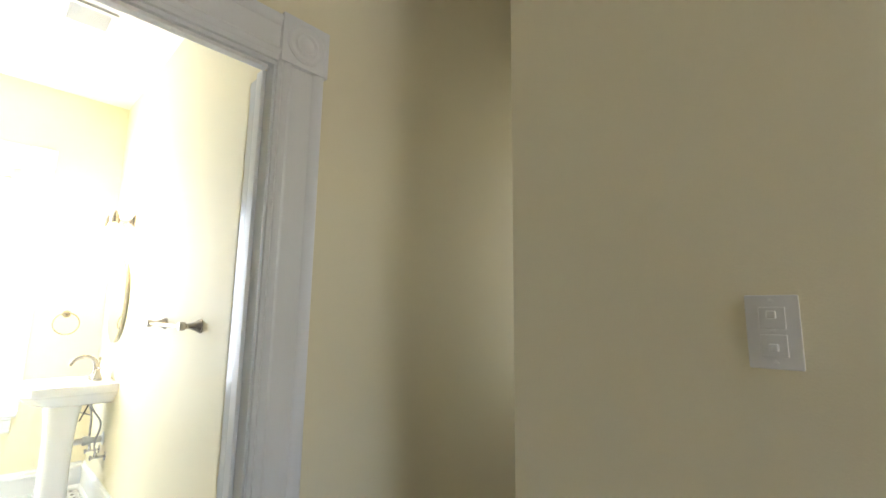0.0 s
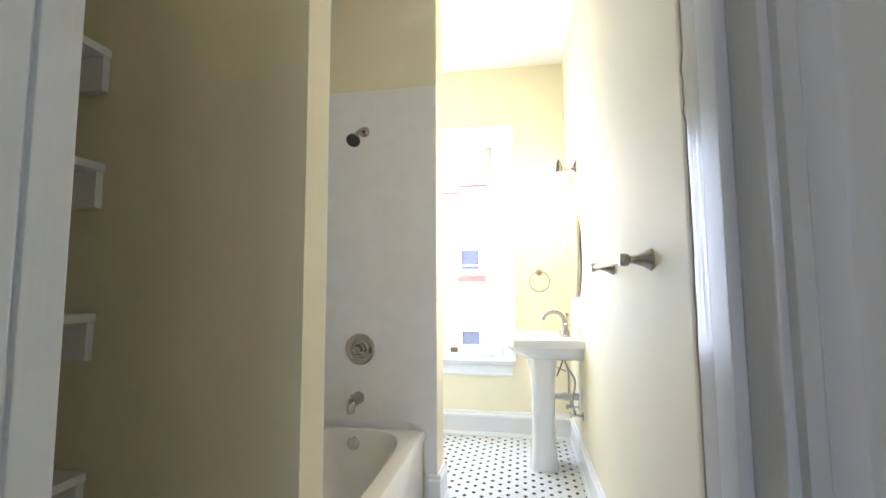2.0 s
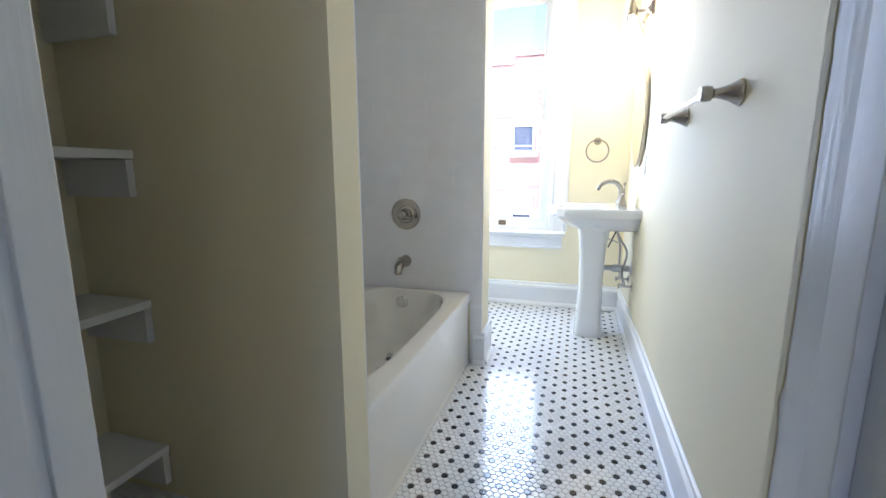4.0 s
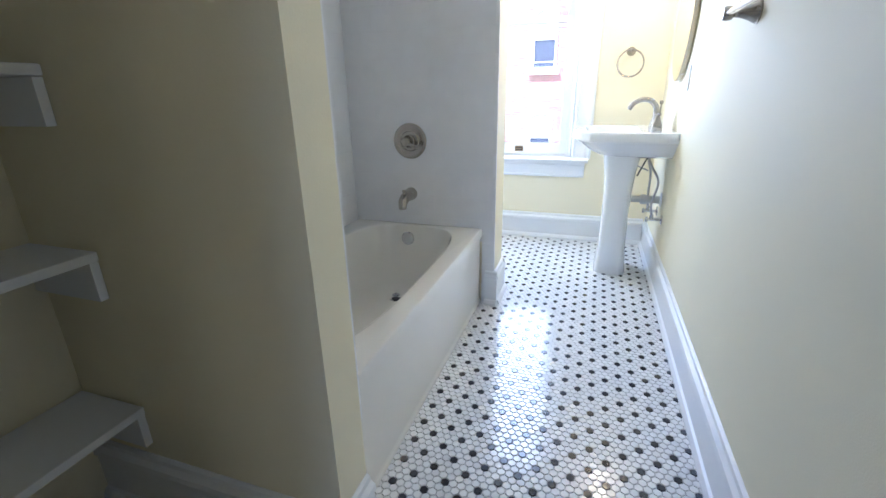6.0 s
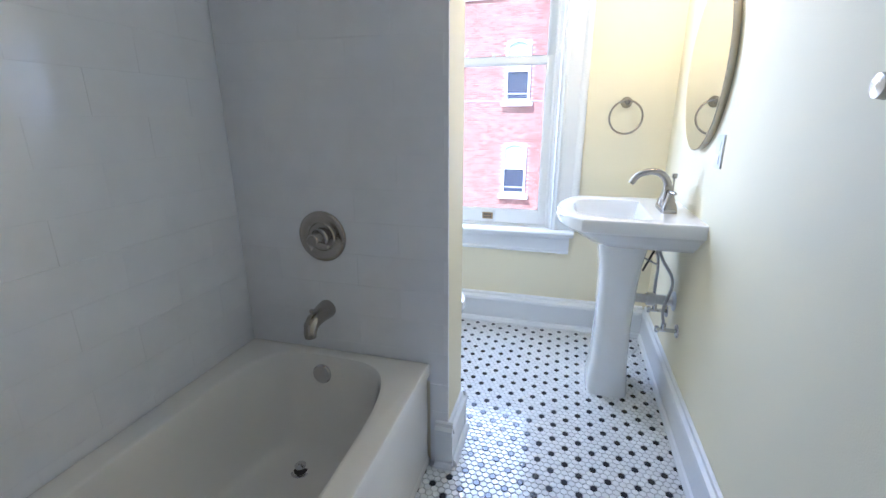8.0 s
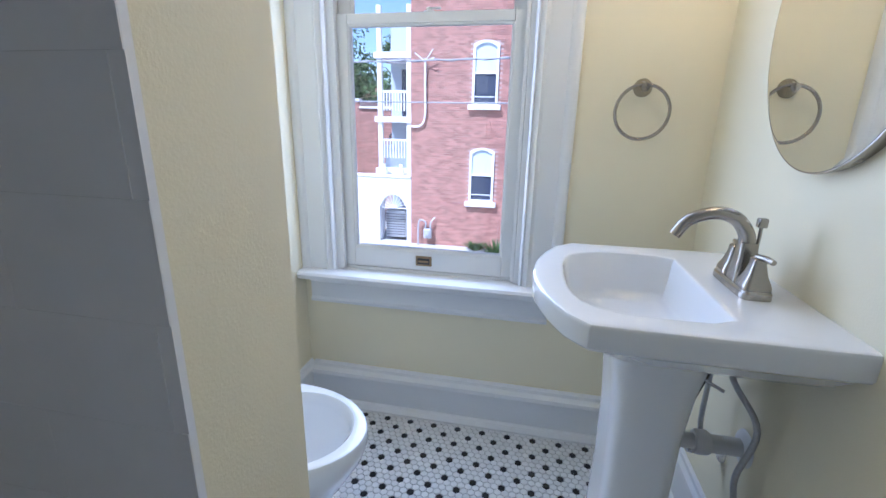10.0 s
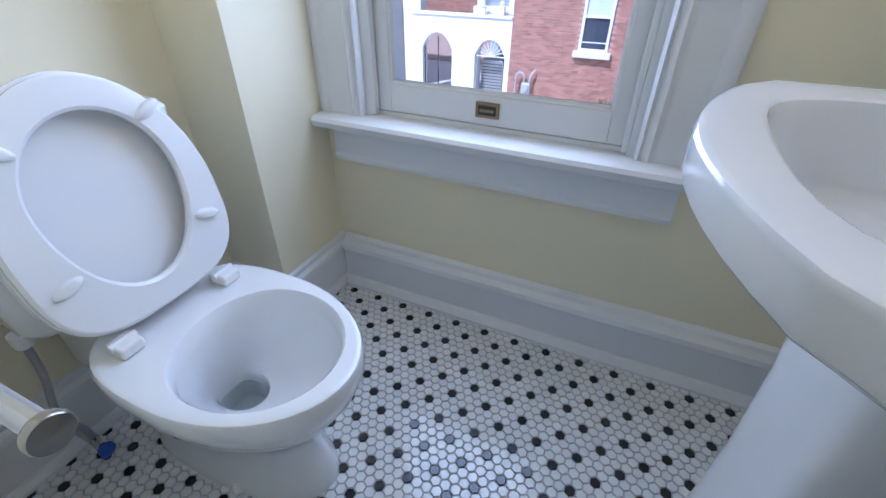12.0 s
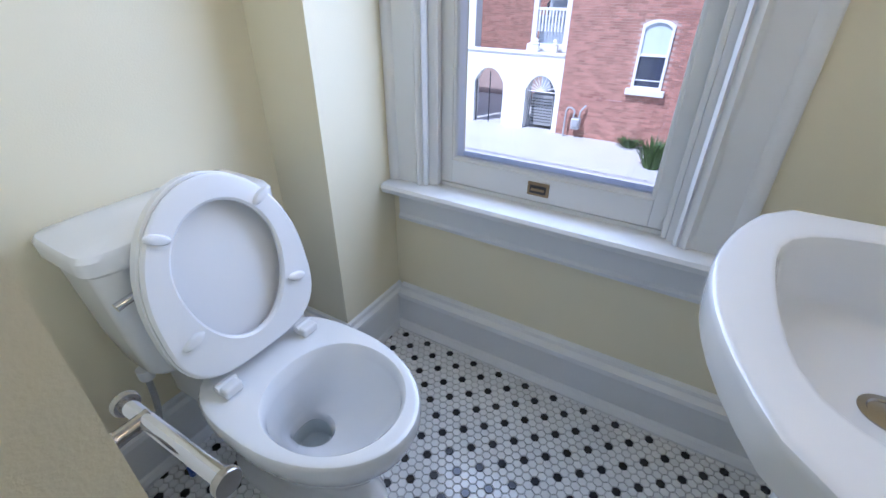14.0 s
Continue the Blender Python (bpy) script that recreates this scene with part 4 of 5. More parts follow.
part("frame", boxes((X0, X1, Y0, Y0 + 0.03, CZ - 0.014, CZ), (X0, X1, Y1 - 0.03, Y1, CZ - 0.014, CZ), (X0, X0 + 0.03, Y0 + 0.03, Y1 - 0.03, CZ - 0.014, CZ), (X1 - 0.03, X1, Y0 + 0.03, Y1 - 0.03, CZ - 0.014, CZ), bevel=0.003), PVC, vent)
# grey sheet colours in the shade seen between the slats
part("backing", boxes((X0 + 0.03, X1 - 0.03, Y0 + 0.03, Y1 - 0.03, CZ - 0.003, CZ - 0.001)), GREYINK_SHADE, vent, smooth=False)
for k in range(15):
    y = Y0 + 0.04 + k * 0.0136
    part("slat", boxes((X0 + 0.03, X1 - 0.03, y - 0.0024, y + 0.0024, CZ - 0.012, CZ - 0.004)), PVC, vent, smooth=False)

# ---- outside ----
GZ, BY = -3.33, 13.9
before = {o.name for o in scene.objects}
structure("ground", boxes((-400, 400, -60, 500, GZ - 0.4, GZ - 0.02)), CONCRETE, "wide pale paved ground of the back lots")
structure("road", boxes((-60, 60, 3.2, 8.4, GZ - 0.05, GZ)), ASPHALT, "dark asphalt alley")
structure("pavement", boxes((-60, 60, 8.4, BY + 0.3, GZ - 0.05, GZ + 0.06)), CONCRETE, "sunlit pale concrete pavement")
own = thing("own_house", "brick outer walls of the house the room is in", "house", kind="structure")
part("lower_wall", boxes((-6, 5, -9, 0.24, GZ, -0.14)), MORTAR, own, smooth=False)
part("roof", boxes((-6, 5, -9, 0.24, CZ + 0.16, CZ + 0.9)), SLATE, own, smooth=False)


def arch_window(parent_name, label, xc, z0, z1, w, y, arch=True, group="brick house windows"):
    """A white framed sash window with a stone sill, set in a wall that faces the room."""
    o = thing(parent_name, label, "window", group)
    top = []
    hgt = 0.14 if arch else 0.0
    n = 12
    for k in range(n + 1):
        t = -1 + 2 * k / n
        top.append((xc + t * w / 2, z1 - hgt * t * t))
    f, d = 0.075, 0.05
    b = bmesh.new()
    ring_loft(b, [[(xc - w / 2 + i, y + q, z0 + i)] + [(xx * (1 - 2 * i / w) + xc * 2 * i / w, y + q, zz - i) for xx, zz in top] + [(xc + w / 2 - i, y + q, z0 + i)] for i, q in ((0, 0.06), (0, -d), (f, -d), (f, 0.06))])
    part("frame", b, WOODWHITE, o, smooth=False)
    zm = (z0 + z1) / 2
    part("meeting_rail", boxes((xc - w / 2 + f, xc + w / 2 - f, y - 0.03, y + 0.018, zm - 0.03, zm + 0.04)), WOODWHITE, o, smooth=False)
    part("blind", boxes((xc - w / 2 + f, xc + w / 2 - f, y + 0.019, y + 0.022, zm + 0.04, z1 - f)), BLIND, o, smooth=False)
    part("pane", boxes((xc - w / 2 + f - 0.02, xc + w / 2 - f + 0.02, y + 0.024, y + 0.029, z0 + f - 0.02, z1 - 0.1)), DARKROOM, o, "reflecting pane with the unlit room painted dark", False)
    part("lower_bar", boxes((xc - w / 2 + f, xc + w / 2 - f, y + 0.002, y + 0.018, z0 + f + 0.16, z0 + f + 0.19)), WOODWHITE, o, smooth=False)
    part("sill", boxes((xc - w / 2 - 0.12, xc + w / 2 + 0.12, y - 0.16, y + 0.02, z0 - 0.17, z0 + 0.0), bevel=0.01), STONE, o, smooth=False)
    return o


# brick house across the alley
house = thing("brick_house", "three-storey red brick house with white arched windows", "house")
HXL, HXR = -5.55, 7.0
part("wall", boxes((HXL, HXR, BY + 0.02, BY + 8, GZ, 5.02), (-3.45, HXR, BY + 0.02, BY + 8, 5.02, 5.30)), MORTAR, house, smooth=False)
part("coping", boxes((HXL - 0.03, -3.45, BY - 0.06, BY + 0.3, 5.02, 5.10), (-3.48, HXR, BY - 0.06, BY + 0.3, 5.30, 5.38)), STONE, house, smooth=False)
WIN = [(-2.98, -1.55, 0.33, 0.86), (-2.98, 1.75, 3.75, 0.86), (-0.2, -1.55, 0.33, 0.86), (-0.2, 1.75, 3.75, 0.86), (2.6, -1.55, 0.33, 0.86), (2.6, 1.75, 3.75, 0.86)]
for xc, z0, z1, w in WIN:
    arch_window("arched_window", "white arched sash window in a red brick wall", xc, z0, z1, w, BY - 0.012)

# painted garden wall with two arches
GWX0, GWT = -9.1, -0.82
A1, A2 = (-8.75, -7.62, -1.35), (-6.78, -5.72, -1.45)
gw = thing("garden_wall", "white painted stucco wall with two arched openings", "wall")
b = bmesh.new()
box(b, GWX0, A1[0], BY, BY + 0.3, GZ, GWT)
box(b, A1[1], A2[0], BY, BY + 0.3, GZ, GWT)
box(b, A2[1], HXL - 0.003, BY, BY + 0.3, GZ, GWT)
for x0, x1, top in (A1, A2):
    n = 14
    lo = [(x0 + (x1 - x0) * k / n, top - 0.5 * (abs(-1 + 2 * k / n)) ** 2.4) for k in range(n + 1)]
    for (xa, za), (xb_, zb) in zip(lo, lo[1:]):
        vs = [b.verts.new(p) for p in ((xa, BY, za), (xb_, BY, zb), (xb_, BY, GWT), (xa, BY, GWT), (xa, BY + 0.3, za), (xb_, BY + 0.3, zb), (xb_, BY + 0.3, GWT), (xa, BY + 0.3, GWT))]
        for f in ((0, 1, 2, 3), (4, 5, 6, 7), (0, 1, 5, 4), (2, 3, 7, 6)):
            b.faces.new([vs[i] for i in f])
part("wall", b, STUCCO, gw, smooth=False)
part("coping", boxes((GWX0, HXL - 0.004, BY - 0.05, BY + 0.35, GWT, GWT + 0.07), bevel=0.01), STUCCO, gw, smooth=False)
b = bmesh.new()
for k in range(11):
    t = math.pi * k / 10
    tube(b, [(-6.25, BY + 0.1, -1.98), (-6.25 - 0.5 * math.cos(t), BY + 0.1, -1.98 + 0.5 * math.sin(t))], 0.014, 6)
tube(b, [(-6.25 - 0.5 * math.cos(math.pi * k / 16), BY + 0.1, -1.98 + 0.5 * math.sin(math.pi * k / 16)) for k in range(17)], 0.018, 6)
tube(b, [(-6.77, BY + 0.1, -1.98), (-5.73, BY + 0.1, -1.98)], 0.02, 6)
part("fan_grille", b, WOODWHITE, gw, "white iron fan grille in the arch", False)
b = bmesh.new()
for x in (-8.72, -8.2, -7.65):
    tube(b, [(x, BY + 0.15, GZ + 0.06), (x, BY + 0.15, -1.5)], 0.02, 6)
part("gate", b, DARK, gw, "dark iron gate", False)
for x in (-5.98, -6.62):
    b = bmesh.new()
    box(b, x - 0.10, x + 0.10, BY + 0.05, BY + 0.25, GWT + 0.07, GWT + 0.30, bevel=0.015)
    lathe(b, (x, BY + 0.15, GWT + 0.30), (0, 0, 1), [(0.13, 0), (0.13, 0.03), (0.05, 0.05), (0.08, 0.10), (0.06, 0.16), (0, 0.18)], 12)
    part("finial", b, STUCCO, gw)

ac = thing("air_conditioner", "grey outdoor air conditioner behind an arch", "air conditioner")
b = bmesh.new()
box(b, -6.70, -5.90, BY + 0.5, BY + 1.3, GZ + 0.1, -2.15, bevel=0.05)
part("case", b, METER, ac)
for k in range(9):
    part("louvre", boxes((-6.69, -5.91, BY + 0.485, BY + 0.502, GZ + 0.22 + k * 0.1, GZ + 0.25 + k * 0.1)), DARK, ac, smooth=False)
for k in range(8):
    part("guard_bar", boxes((-6.66 + k * 0.105, -6.645 + k * 0.105, BY + 0.478, BY + 0.488, GZ + 0.16, -2.2)), METER, ac, smooth=False)
b = bmesh.new()
lathe(b, (-6.3, BY + 0.9, -2.15), (0, 0, 1), [(0.36, 0), (0.34, 0.03), (0.1, 0.06), (0, 0.06)], 24)
part("fan_guard", b, METER, ac)

# porches behind the wall
porch = thing("back_porch", "white timber two-level porch beside the brick house", "porch")
px0, px1, py = -6.95, -5.70, BY + 0.5
for x in (px0, px1 - 0.16):
    part("post", boxes((x, x + 0.16, py, py + 0.16, GZ, 5.0)), WOODWHITE, porch, smooth=False)
for z in (-0.75, 1.12, 3.3):
    part("beam", boxes((px0 - 0.1, px1 + 0.05, py - 0.08, py + 1.6, z, z + 0.2)), WOODWHITE, porch, smooth=False)
for z in (0.45, 2.15):
    part("hand_rail", boxes((px0, px1, py + 0.02, py + 0.1, z, z + 0.08)), WOODWHITE, porch, smooth=False)
    for k in range(9):
        x = px0 + 0.2 + k * 0.11
        part("baluster", boxes((x, x + 0.045, py + 0.03, py + 0.08, z - 0.62, z)), WOODWHITE, porch, smooth=False)
part("back_wall", boxes((px0, px1, py + 1.6, py + 1.7, GZ, 5.0)), GREYPANEL, porch, smooth=False)
part("lower_panel", boxes((px0 + 0.16, px1 - 0.16, py + 0.3, py + 0.34, -0.6, 0.3)), GREYPANEL, porch, smooth=False)
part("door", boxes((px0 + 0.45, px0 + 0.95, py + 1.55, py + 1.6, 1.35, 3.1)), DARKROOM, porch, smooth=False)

# older brick building behind, with a stepped side wall
back = thing("brick_outbuilding", "weathered red brick building with a stepped parapet", "building")
part("wall", boxes((-12.0, -9.5, 19.02, 26, GZ, 2.06), (-9.5, -7.2, 19.02, 26, GZ, 1.72)), MORTAR, back, smooth=False)
part("coping", boxes((-12.1, -9.5, 18.9, 19.3, 2.06, 2.16), (-9.5, -7.2, 18.9, 19.3, 1.72, 1.82)), STONE, back, smooth=False)
part("pipe", tube(bmesh.new(), [(-8.0, 18.9, -1.6), (-8.0, 18.9, 0.5), (-7.9, 18.9, 0.6)], 0.05, 8), DARK, back)
white = thing("white_building", "pale painted neighbouring building with small windows", "building")
part("wall", boxes((-22, -9.15, 14.6, 15.1, GZ, 2.2)), STUCCO, white, smooth=False)
part("roof", boxes((-22, -9.1, 14.5, 15.2, 2.2, 2.3)), SLATE, white, smooth=False)
for x in (-10.9, -12.8):
    part("window_frame", boxes((x - 0.45, x + 0.45, 14.53, 14.6, -1.9, -0.6)), WOODWHITE, white, smooth=False)
    part("window_pane", boxes((x - 0.35, x + 0.35, 14.50, 14.53, -1.8, -1.28), (x - 0.35, x + 0.35, 14.50, 14.53, -1.22, -0.7)), BLIND, white, smooth=False)
for k, (x0, x1, y0, z) in enumerate(((-38, -14, 34, 2.6), (-14.5, -5, 38, 3.6), (-34, -9, 48, 4.6))):
    far = thing("distant_house", "distant low brick house with a grey roof", "house", "far houses")
    part("wall", boxes((x0, x1, y0, y0 + 6, GZ, z)), BRICK, far, smooth=False)
    part("roof", boxes((x0 - 0.3, x1 + 0.3, y0 - 0.3, y0 + 6, z, z + 0.35)), SLATE, far, smooth=False)
    for j in range(5):
        x = x0 + (x1 - x0) * (j + 0.5) / 5
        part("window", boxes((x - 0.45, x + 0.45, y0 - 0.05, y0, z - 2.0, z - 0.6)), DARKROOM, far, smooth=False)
    part("chimney", boxes((x1 - 1.6, x1 - 0.8, y0 + 2, y0 + 2.8, z, z + 1.5)), BRICK, far, smooth=False)

# cables across the alley
for z0, z1, y in ((2.35, 2.62, 7.0), (1.72, 1.80, 7.4)):
    cb = thing("overhead_cable", "grey overhead service cable", "cable", "overhead cables")
    b = bmesh.new()
    tube(b, [(-14 + 28 * k / 24, y, z0 + (z1 - z0) * (k - 4) / 10 - 0.25 * (1 - ((k - 12) / 12) ** 2)) for k in range(25)], 0.016, 6)
    part("strand", b, CABLE, cb)
    if z0 > 2:
        b = bmesh.new()
        tube(b, [(-14 + 28 * k / 240, y + 0.022 * math.cos(k * 1.1), z0 + (z1 - z0) * (k - 40) / 100 - 0.25 * (1 - ((k - 120) / 120) ** 2) + 0.022 * math.sin(k * 1.1)) for k in range(241)], 0.010, 5)
        part("wrap", b, CABLE, cb)

ant = thing("wall_antenna", "small white antenna mast on the brick wall", "antenna")
b = bmesh.new()
tube(b, smooth_path([(-5.6, BY - 0.08, 1.0), (-5.2, BY - 0.08, 1.02), (-5.02, BY - 0.1, 1.35), (-5.02, BY - 0.1, 2.2), (-5.02, BY - 0.12, 3.2)], 5), 0.035, 8)
part("conduit", b, WOODWHITE, ant)
b = bmesh.new()
for dx, dz in ((-0.32, 0.25), (0.35, 0.1), (-0.2, 0.0), (0.3, 0.35)):
    tube(b, [(-5.02, BY - 0.14, 3.1), (-5.02 + dx, BY - 0.3, 3.1 + dz)], 0.02, 6)
part("rods", b, WOODWHITE, ant)

meter = thing("gas_meter", "grey gas meter with bent pipes at the brick wall", "gas meter")
b = bmesh.new()
box(b, -5.0, -4.70, BY - 0.32, BY - 0.10, GZ + 0.35, GZ + 0.72, bevel=0.05, seg=3)
lathe(b, (-4.85, BY - 0.33, GZ + 0.56), (0, -1, 0), [(0.10, 0), (0.10, 0.05), (0, 0.06)], 16)
part("body", b, METER, meter)
b = bmesh.new()
tube(b, smooth_path([(-4.95, BY - 0.2, GZ + 0.70), (-4.95, BY - 0.2, GZ + 0.95), (-5.2, BY - 0.2, GZ + 0.95), (-5.22, BY - 0.2, GZ + 0.06)], 5), 0.03, 8)
tube(b, smooth_path([(-4.76, BY - 0.2, GZ + 0.70), (-4.74, BY - 0.2, GZ + 0.95), (-4.62, BY - 0.1, GZ + 1.12)], 5), 0.03, 8)
part("pipe", b, METER, meter)


def clump(name, label, x, y, z, r, h, n, seed):
    rnd = random.Random(seed)
    o = thing(name, label, "plant", kind="stuff")
    b = bmesh.new()
    for _ in range(n):
        a, rr = rnd.uniform(0, math.tau), r * math.sqrt(rnd.random())
        px_, py_ = x + rr * math.cos(a) * 0.5, y + rr * math.sin(a) * 0.5
        lean = Vector((math.cos(a), math.sin(a), 0)) * rr
        hh = h * rnd.uniform(0.5, 1.0)
        w = Vector((-math.sin(a), math.cos(a), 0)) * 0.02
        p0, p1, p2 = Vector((px_, py_, z)), Vector((px_, py_, z + hh * 0.7)) + lean * 0.5, Vector((px_, py_, z + hh)) + lean
        v = [b.verts.new(q) for q in (p0 - w, p0 + w, p1 + w, p2, p1 - w)]
        b.faces.new(v)
    part("leaves", b, LEAF, o, smooth=False)
    return o


clump("grass_tuft", "green grass tuft at the edge of the pavement", -2.15, BY - 1.9, GZ + 0.06, 0.42, 0.85, 260, 1)
clump("weed_patch", "small green weeds along the brick wall", -3.05, BY - 0.25, GZ + 0.06, 0.36, 0.30, 160, 2)
clump("weed_patch", "small green weeds along the brick wall", -1.55, BY - 0.25, GZ + 0.06, 0.30, 0.26, 120, 3)


def tree(x, y, h, r, seed):
    rnd = random.Random(seed)
    t = thing("tree", "leafy green tree beyond the roofs", "tree", "distant trees")
    b = bmesh.new()
    tube(b, [(x, y, GZ), (x + 0.1, y, GZ + h * 0.35), (x, y, GZ + h * 0.7)], [0.35, 0.26, 0.12], 10)
    for k in range(7):
        a = k * 2.4
        tube(b, [(x, y, GZ + h * (0.35 + 0.04 * k)), (x + r * 0.4 * math.cos(a), y + r * 0.4 * math.sin(a), GZ + h * (0.5 + 0.05 * k)), (x + r * 0.8 * math.cos(a), y + r * 0.8 * math.sin(a), GZ + h * (0.6 + 0.05 * k))], [0.14, 0.08, 0.03], 6)
    part("trunk", b, BARK, t)
    verts, faces = [], []
    blobs = [(rnd.gauss(0, r * 0.45), rnd.gauss(0, r * 0.45), rnd.gauss(0, h * 0.13), rnd.uniform(0.5, 1.0)) for _ in range(22)]
    for _ in range(2600):
        bx, by, bz, br = rnd.choice(blobs)
        d = Vector((rnd.gauss(0, 1), rnd.gauss(0, 1), rnd.gauss(0, 1))).normalized() * br * rnd.uniform(0.6, 1.25)
        c = Vector((x + bx, y + by, GZ + h * 0.74 + bz)) + d
        u = Vector((rnd.gauss(0, 1), rnd.gauss(0, 1), rnd.gauss(0, 1))).normalized()
        v = u.orthogonal().normalized()
        s = rnd.uniform(0.09, 0.2)
        i = len(verts)
        verts += [c - u * s, c + v * s * 0.5, c + u * s, c - v * s * 0.5]
        faces.append((i, i + 1, i + 2, i + 3))
    me = bpy.data.meshes.new("crown")
    me.from_pydata([tuple(v) for v in verts], [], faces)
    me.materials.append(LEAF)
    crown = new("crown", me)
    crown.parent = t


for x, y, h, r, s in ((-15, 31, 10.0, 2.6, 5), (-20, 33, 9.2, 2.8, 6), (-11.0, 33, 10.6, 2.4, 7), (-26, 36, 9.5, 3.0, 8)):
    tree(x, y, h, r, s)

# the whole view outside, set against the room
for o in list(scene.objects):
    if o.parent is None and o.name not in before and o.name != "own_house":
        o.location = (0.64, 0, 0.05)

# ---- pieces: floor mosaic, wall tiles, bricks, boards ----
P = 0.0248
ORIGIN = (-1.267, -0.078)
TWIST = -0.35
LAY = (math.cos(radians(TWIST)), math.sin(radians(TWIST)))   # the mosaic is laid slightly askew
R1, R2 = (P - 0.0028) / math.sqrt(3), (P - 0.0050) / math.sqrt(3)


def hexagon(cx_, cy_):
    v = []
    for r, z in ((R1, -0.004), (R1, 0.0004), (R2, 0.0016)):
        v += [(cx_ + r * math.sin(math.tau * k / 6 - radians(TWIST)), cy_ + r * math.cos(math.tau * k / 6 - radians(TWIST)), z) for k in range(6)]
    return v


HEXF = [tuple([12 + k for k in range(5, -1, -1)])] + [(a + k, a + (k + 1) % 6, a + 6 + (k + 1) % 6, a + 6 + k) for a in (0, 6) for k in range(6)]
hexes = {"white": [], "black": []}
for j in range(-8, 158):
    for i in range(-20, 60):
        u, v = (i + 0.5 * (j % 2)) * P, -j * P * math.sqrt(3) / 2
        x, y = ORIGIN[0] + u * LAY[0] - v * LAY[1], ORIGIN[1] + u * LAY[1] + v * LAY[0]
        if not (LX + 0.02 < x < -0.012 and DY0 + 0.01 < y < -0.012):
            continue
        if x < TX1 - 0.02 and FY1 < y < PY0:
            continue
        if x < PX - 0.01 and (PY0 + 0.01 < y < PY1 - 0.01 or FY0 + 0.01 < y < FY1):
            continue
        if x < JX and y > JY:
            continue
        black = j % 2 == 0 and (i + (2 if (j // 2) % 2 else 0)) % 4 == 0
        hexes["black" if black else "white"].append((x, y))
floor = bpy.data.objects["floor"]
for kind, mat in (("white", WHITE_TILE), ("black", BLACK_TILE)):
    near = sorted(hexes[kind], key=lambda c: (c[0] + 0.75) ** 2 + (c[1] + 0.45) ** 2)
    one = bpy.data.meshes.new(kind + "_tile")
    one.from_pydata(hexagon(0, 0), [], HEXF)
    one.materials.append(mat)
    for x, y in near[:290]:
        t = new(kind + "_tile", one)
        t.location = (x, y, 0)
        t.parent = floor
    verts, faces = [], []
    for x, y in near[290:]:
        k = len(verts)
        verts += hexagon(x, y)
        faces += [tuple(k + q for q in f) for f in HEXF]
    rest = bpy.data.meshes.new(kind + "_tiles")
    rest.from_pydata(verts, [], faces)
    rest.materials.append(mat)
    o = tagged(new(kind + "_tiles", rest), kind="stuff")
    o.parent = floor


def slab(sx, sy, sz, bevel):
    """A tile or brick as a small mesh with bevelled front edges; the front faces -y."""
    v = [(x, y, z) for y, k in ((sy, 0), (bevel, 0), (0, bevel)) for x, z in ((k, k), (sx - k, k), (sx - k, sz - k), (k, sz - k))]
    f = [(8, 9, 10, 11)] + [(a + k, a + (k + 1) % 4, a + 4 + (k + 1) % 4, a + 4 + k) for a in (0, 4) for k in range(4)]
    return v, f


def tile_wall(name, m, width, z0, z1, tw, th, gap, mat, parent, label, skip=None, bevel=0.0002, depth=0.008, limit=260, offset=0.5, jitter=0.0, seed=3):
    """Courses of pieces over a wall. m: pose of the wall's lower left corner, its face to -y."""
    rnd = random.Random(seed)
    meshes, verts, faces, count = {}, [], [], 0
    rows = int(math.ceil((z1 - z0) / th))
    for r in range(rows):
        za, zb = z0 + r * th, min(z1, z0 + (r + 1) * th)
        x = -tw * (offset if r % 2 else 0)
        while x < width:
            xa, xb_ = max(0, x), min(width, x + tw)
            x += tw
            if xb_ - xa < 0.02 or zb - za < 0.02:
                continue
            if skip and skip(m @ Vector(((xa + xb_) / 2, 0, (za + zb) / 2))):
                continue
            key = (round(xb_ - xa - gap, 4), round(zb - za - gap, 4))
            jy = rnd.uniform(-jitter, jitter)
            if count < limit:
                if key not in meshes:
                    v, f = slab(key[0], depth, key[1], bevel)
                    me = bpy.data.meshes.new(name)
                    me.from_pydata(v, [], f)
                    me.materials.append(mat)
                    meshes[key] = me
                o = new(name, meshes[key])
                o.matrix_basis = m @ Matrix.Translation((xa + gap / 2, jy, za + gap / 2))
                o.parent = parent
                count += 1
            else:
                v, f = slab(key[0], depth, key[1], bevel)
                k = len(verts)
                verts += [tuple(m @ (Vector(q) + Vector((xa + gap / 2, jy, za + gap / 2)))) for q in v]
                faces += [tuple(k + q for q in g) for g in f]
    if verts:
        me = bpy.data.meshes.new(name + "s")
        me.from_pydata(verts, [], faces)
        me.materials.append(mat)
        o = tagged(new(name + "s", me), kind="stuff")
        o.parent = parent


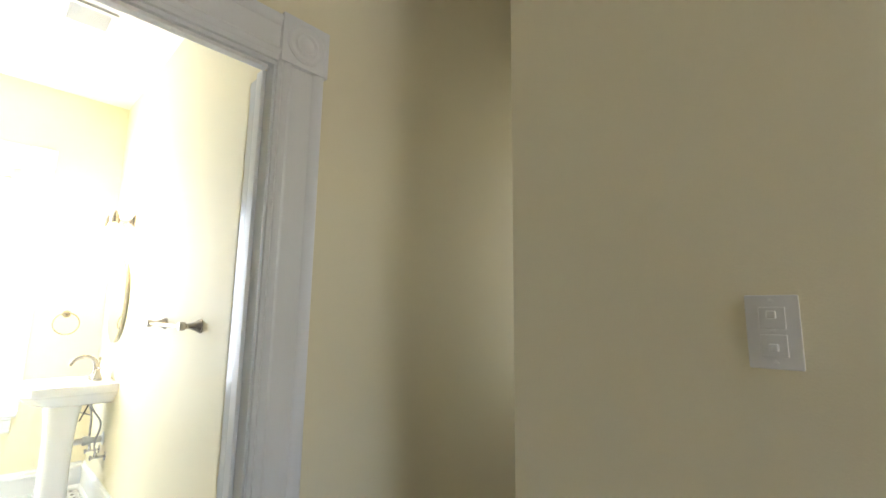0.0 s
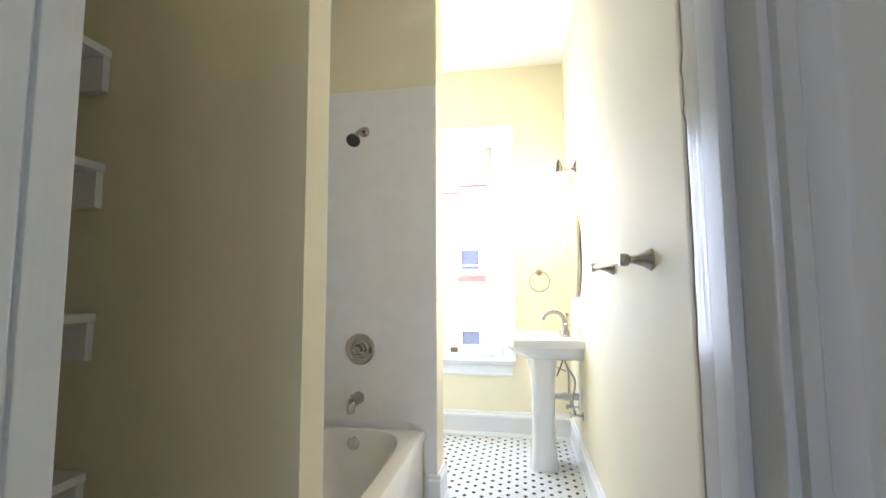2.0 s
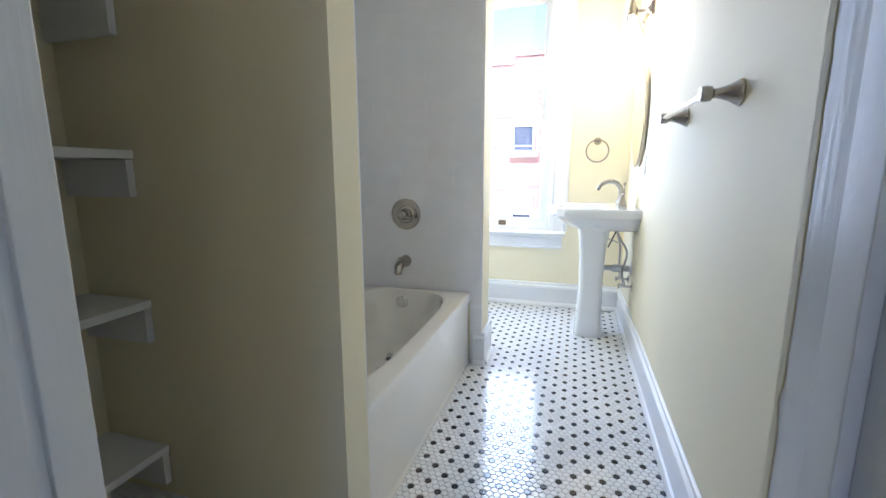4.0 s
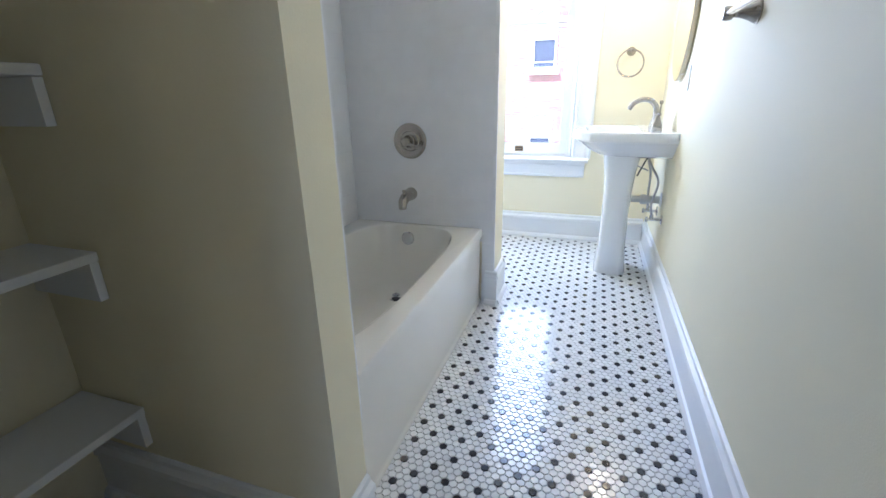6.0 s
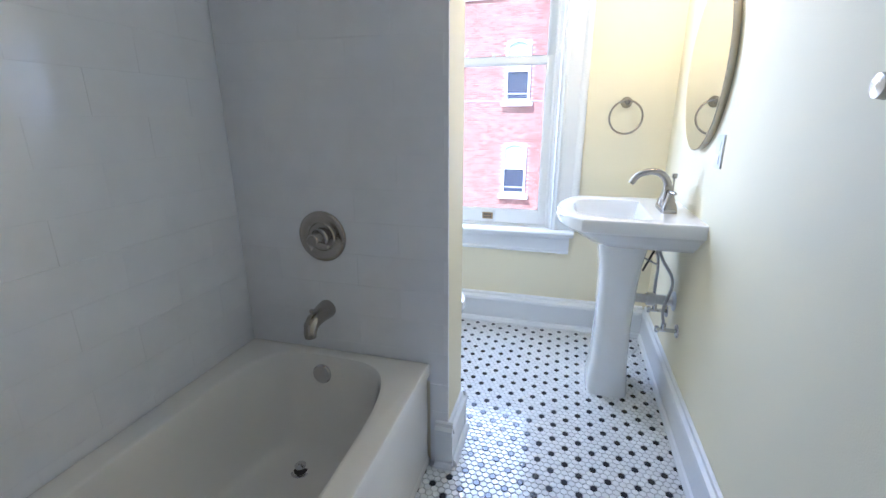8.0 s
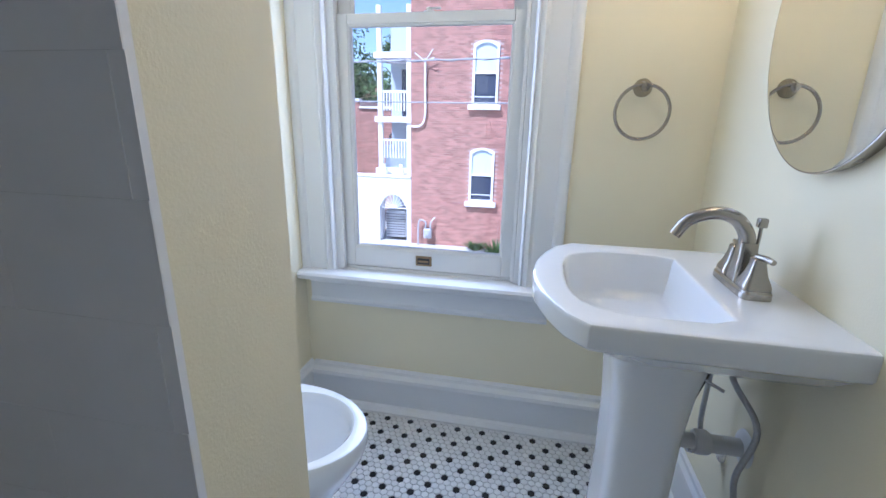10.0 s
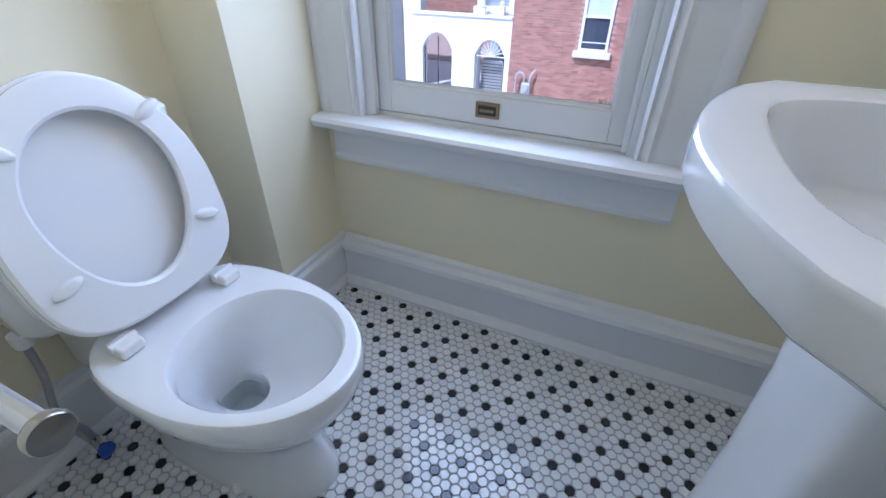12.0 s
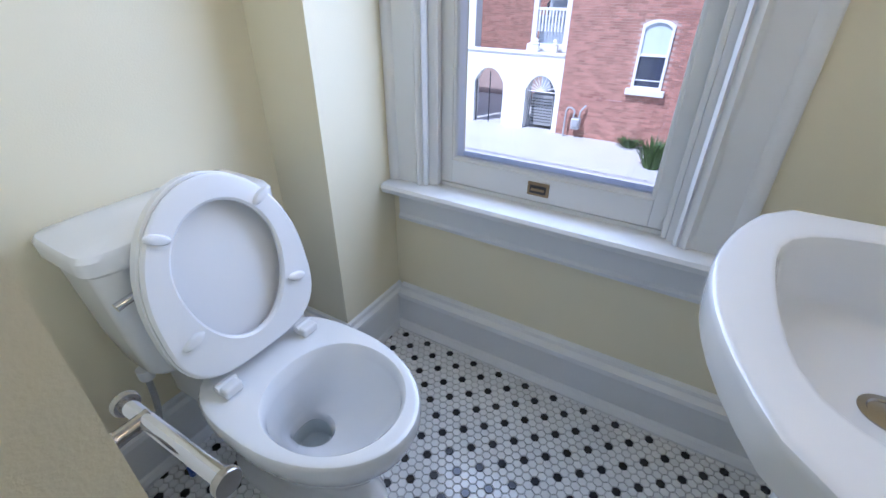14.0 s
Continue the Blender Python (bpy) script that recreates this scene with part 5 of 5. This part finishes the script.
back_t = structure("wall_surround_back", boxes((LX, TBX + 0.0088, FY1, PY0, 0, ST)), WALL_GROUT, "white glazed tile surround above the tub")
end_t = structure("wall_surround_end", boxes((TBX + 0.004, PX, PY0 - 0.0088, PY0, TZ - 0.03, ST), (TX1, PX, PY0 - 0.0088, PY0, 0.0, TZ - 0.03)), WALL_GROUT, "white glazed tile surround behind the shower valve")
foot_t = structure("wall_surround_foot", boxes((TBX + 0.004, FX - 0.002, FY1, FY1 + 0.0088, TZ - 0.03, ST)), WALL_GROUT, "white glazed tile surround at the foot of the tub")
tile_wall("wall_tile", pose(TBX + 0.010, FY1 + 0.011, 0, 0, 0, 90), PY0 - FY1 - 0.022, 0.345, ST, 0.305, 0.1118, 0.0003, WALL_TILE, back_t, "")
tile_wall("wall_tile", pose(TBX + 0.012, PY0 - 0.010, 0), PX - TBX - 0.012, 0.345, ST, 0.305, 0.1118, 0.0003, WALL_TILE, end_t, "")
tile_wall("wall_tile", pose(TX1 + 0.002, PY0 - 0.010, 0), PX - TX1 - 0.002, 0.0, 0.345, 0.305, 0.1118, 0.0003, WALL_TILE, end_t, "")
tile_wall("wall_tile", pose(FX - 0.002, FY1 + 0.010, 0, 0, 0, 180), FX - TBX - 0.014, 0.345, ST, 0.305, 0.1118, 0.0003, WALL_TILE, foot_t, "")


def in_window(p):
    return any(abs(p.x - xc) < w / 2 + 0.06 and z0 - 0.12 < p.z < z1 for xc, z0, z1, w in WIN)


tile_wall("brick", pose(HXL, BY, 0), 5.6, GZ, 5.02, 0.215, 0.0745, 0.010, BRICK, house, "", in_window, 0.003, 0.05, 280, 0.5, 0.004, 4)
tile_wall("brick", pose(-3.45, BY, 0), 3.5, 5.02, 5.30, 0.215, 0.0745, 0.010, BRICK, house, "", in_window, 0.003, 0.05, 10, 0.5, 0.004, 4)
tile_wall("brick", pose(-12.0, 19.0, 0), 2.5, GZ + 2.0, 2.06, 0.215, 0.0745, 0.010, BRICK, back, "", None, 0.003, 0.05, 60, 0.5, 0.006, 5)
tile_wall("brick", pose(-9.5, 19.0, 0), 2.3, GZ + 2.0, 1.72, 0.215, 0.0745, 0.010, BRICK, back, "", None, 0.003, 0.05, 60, 0.5, 0.006, 6)
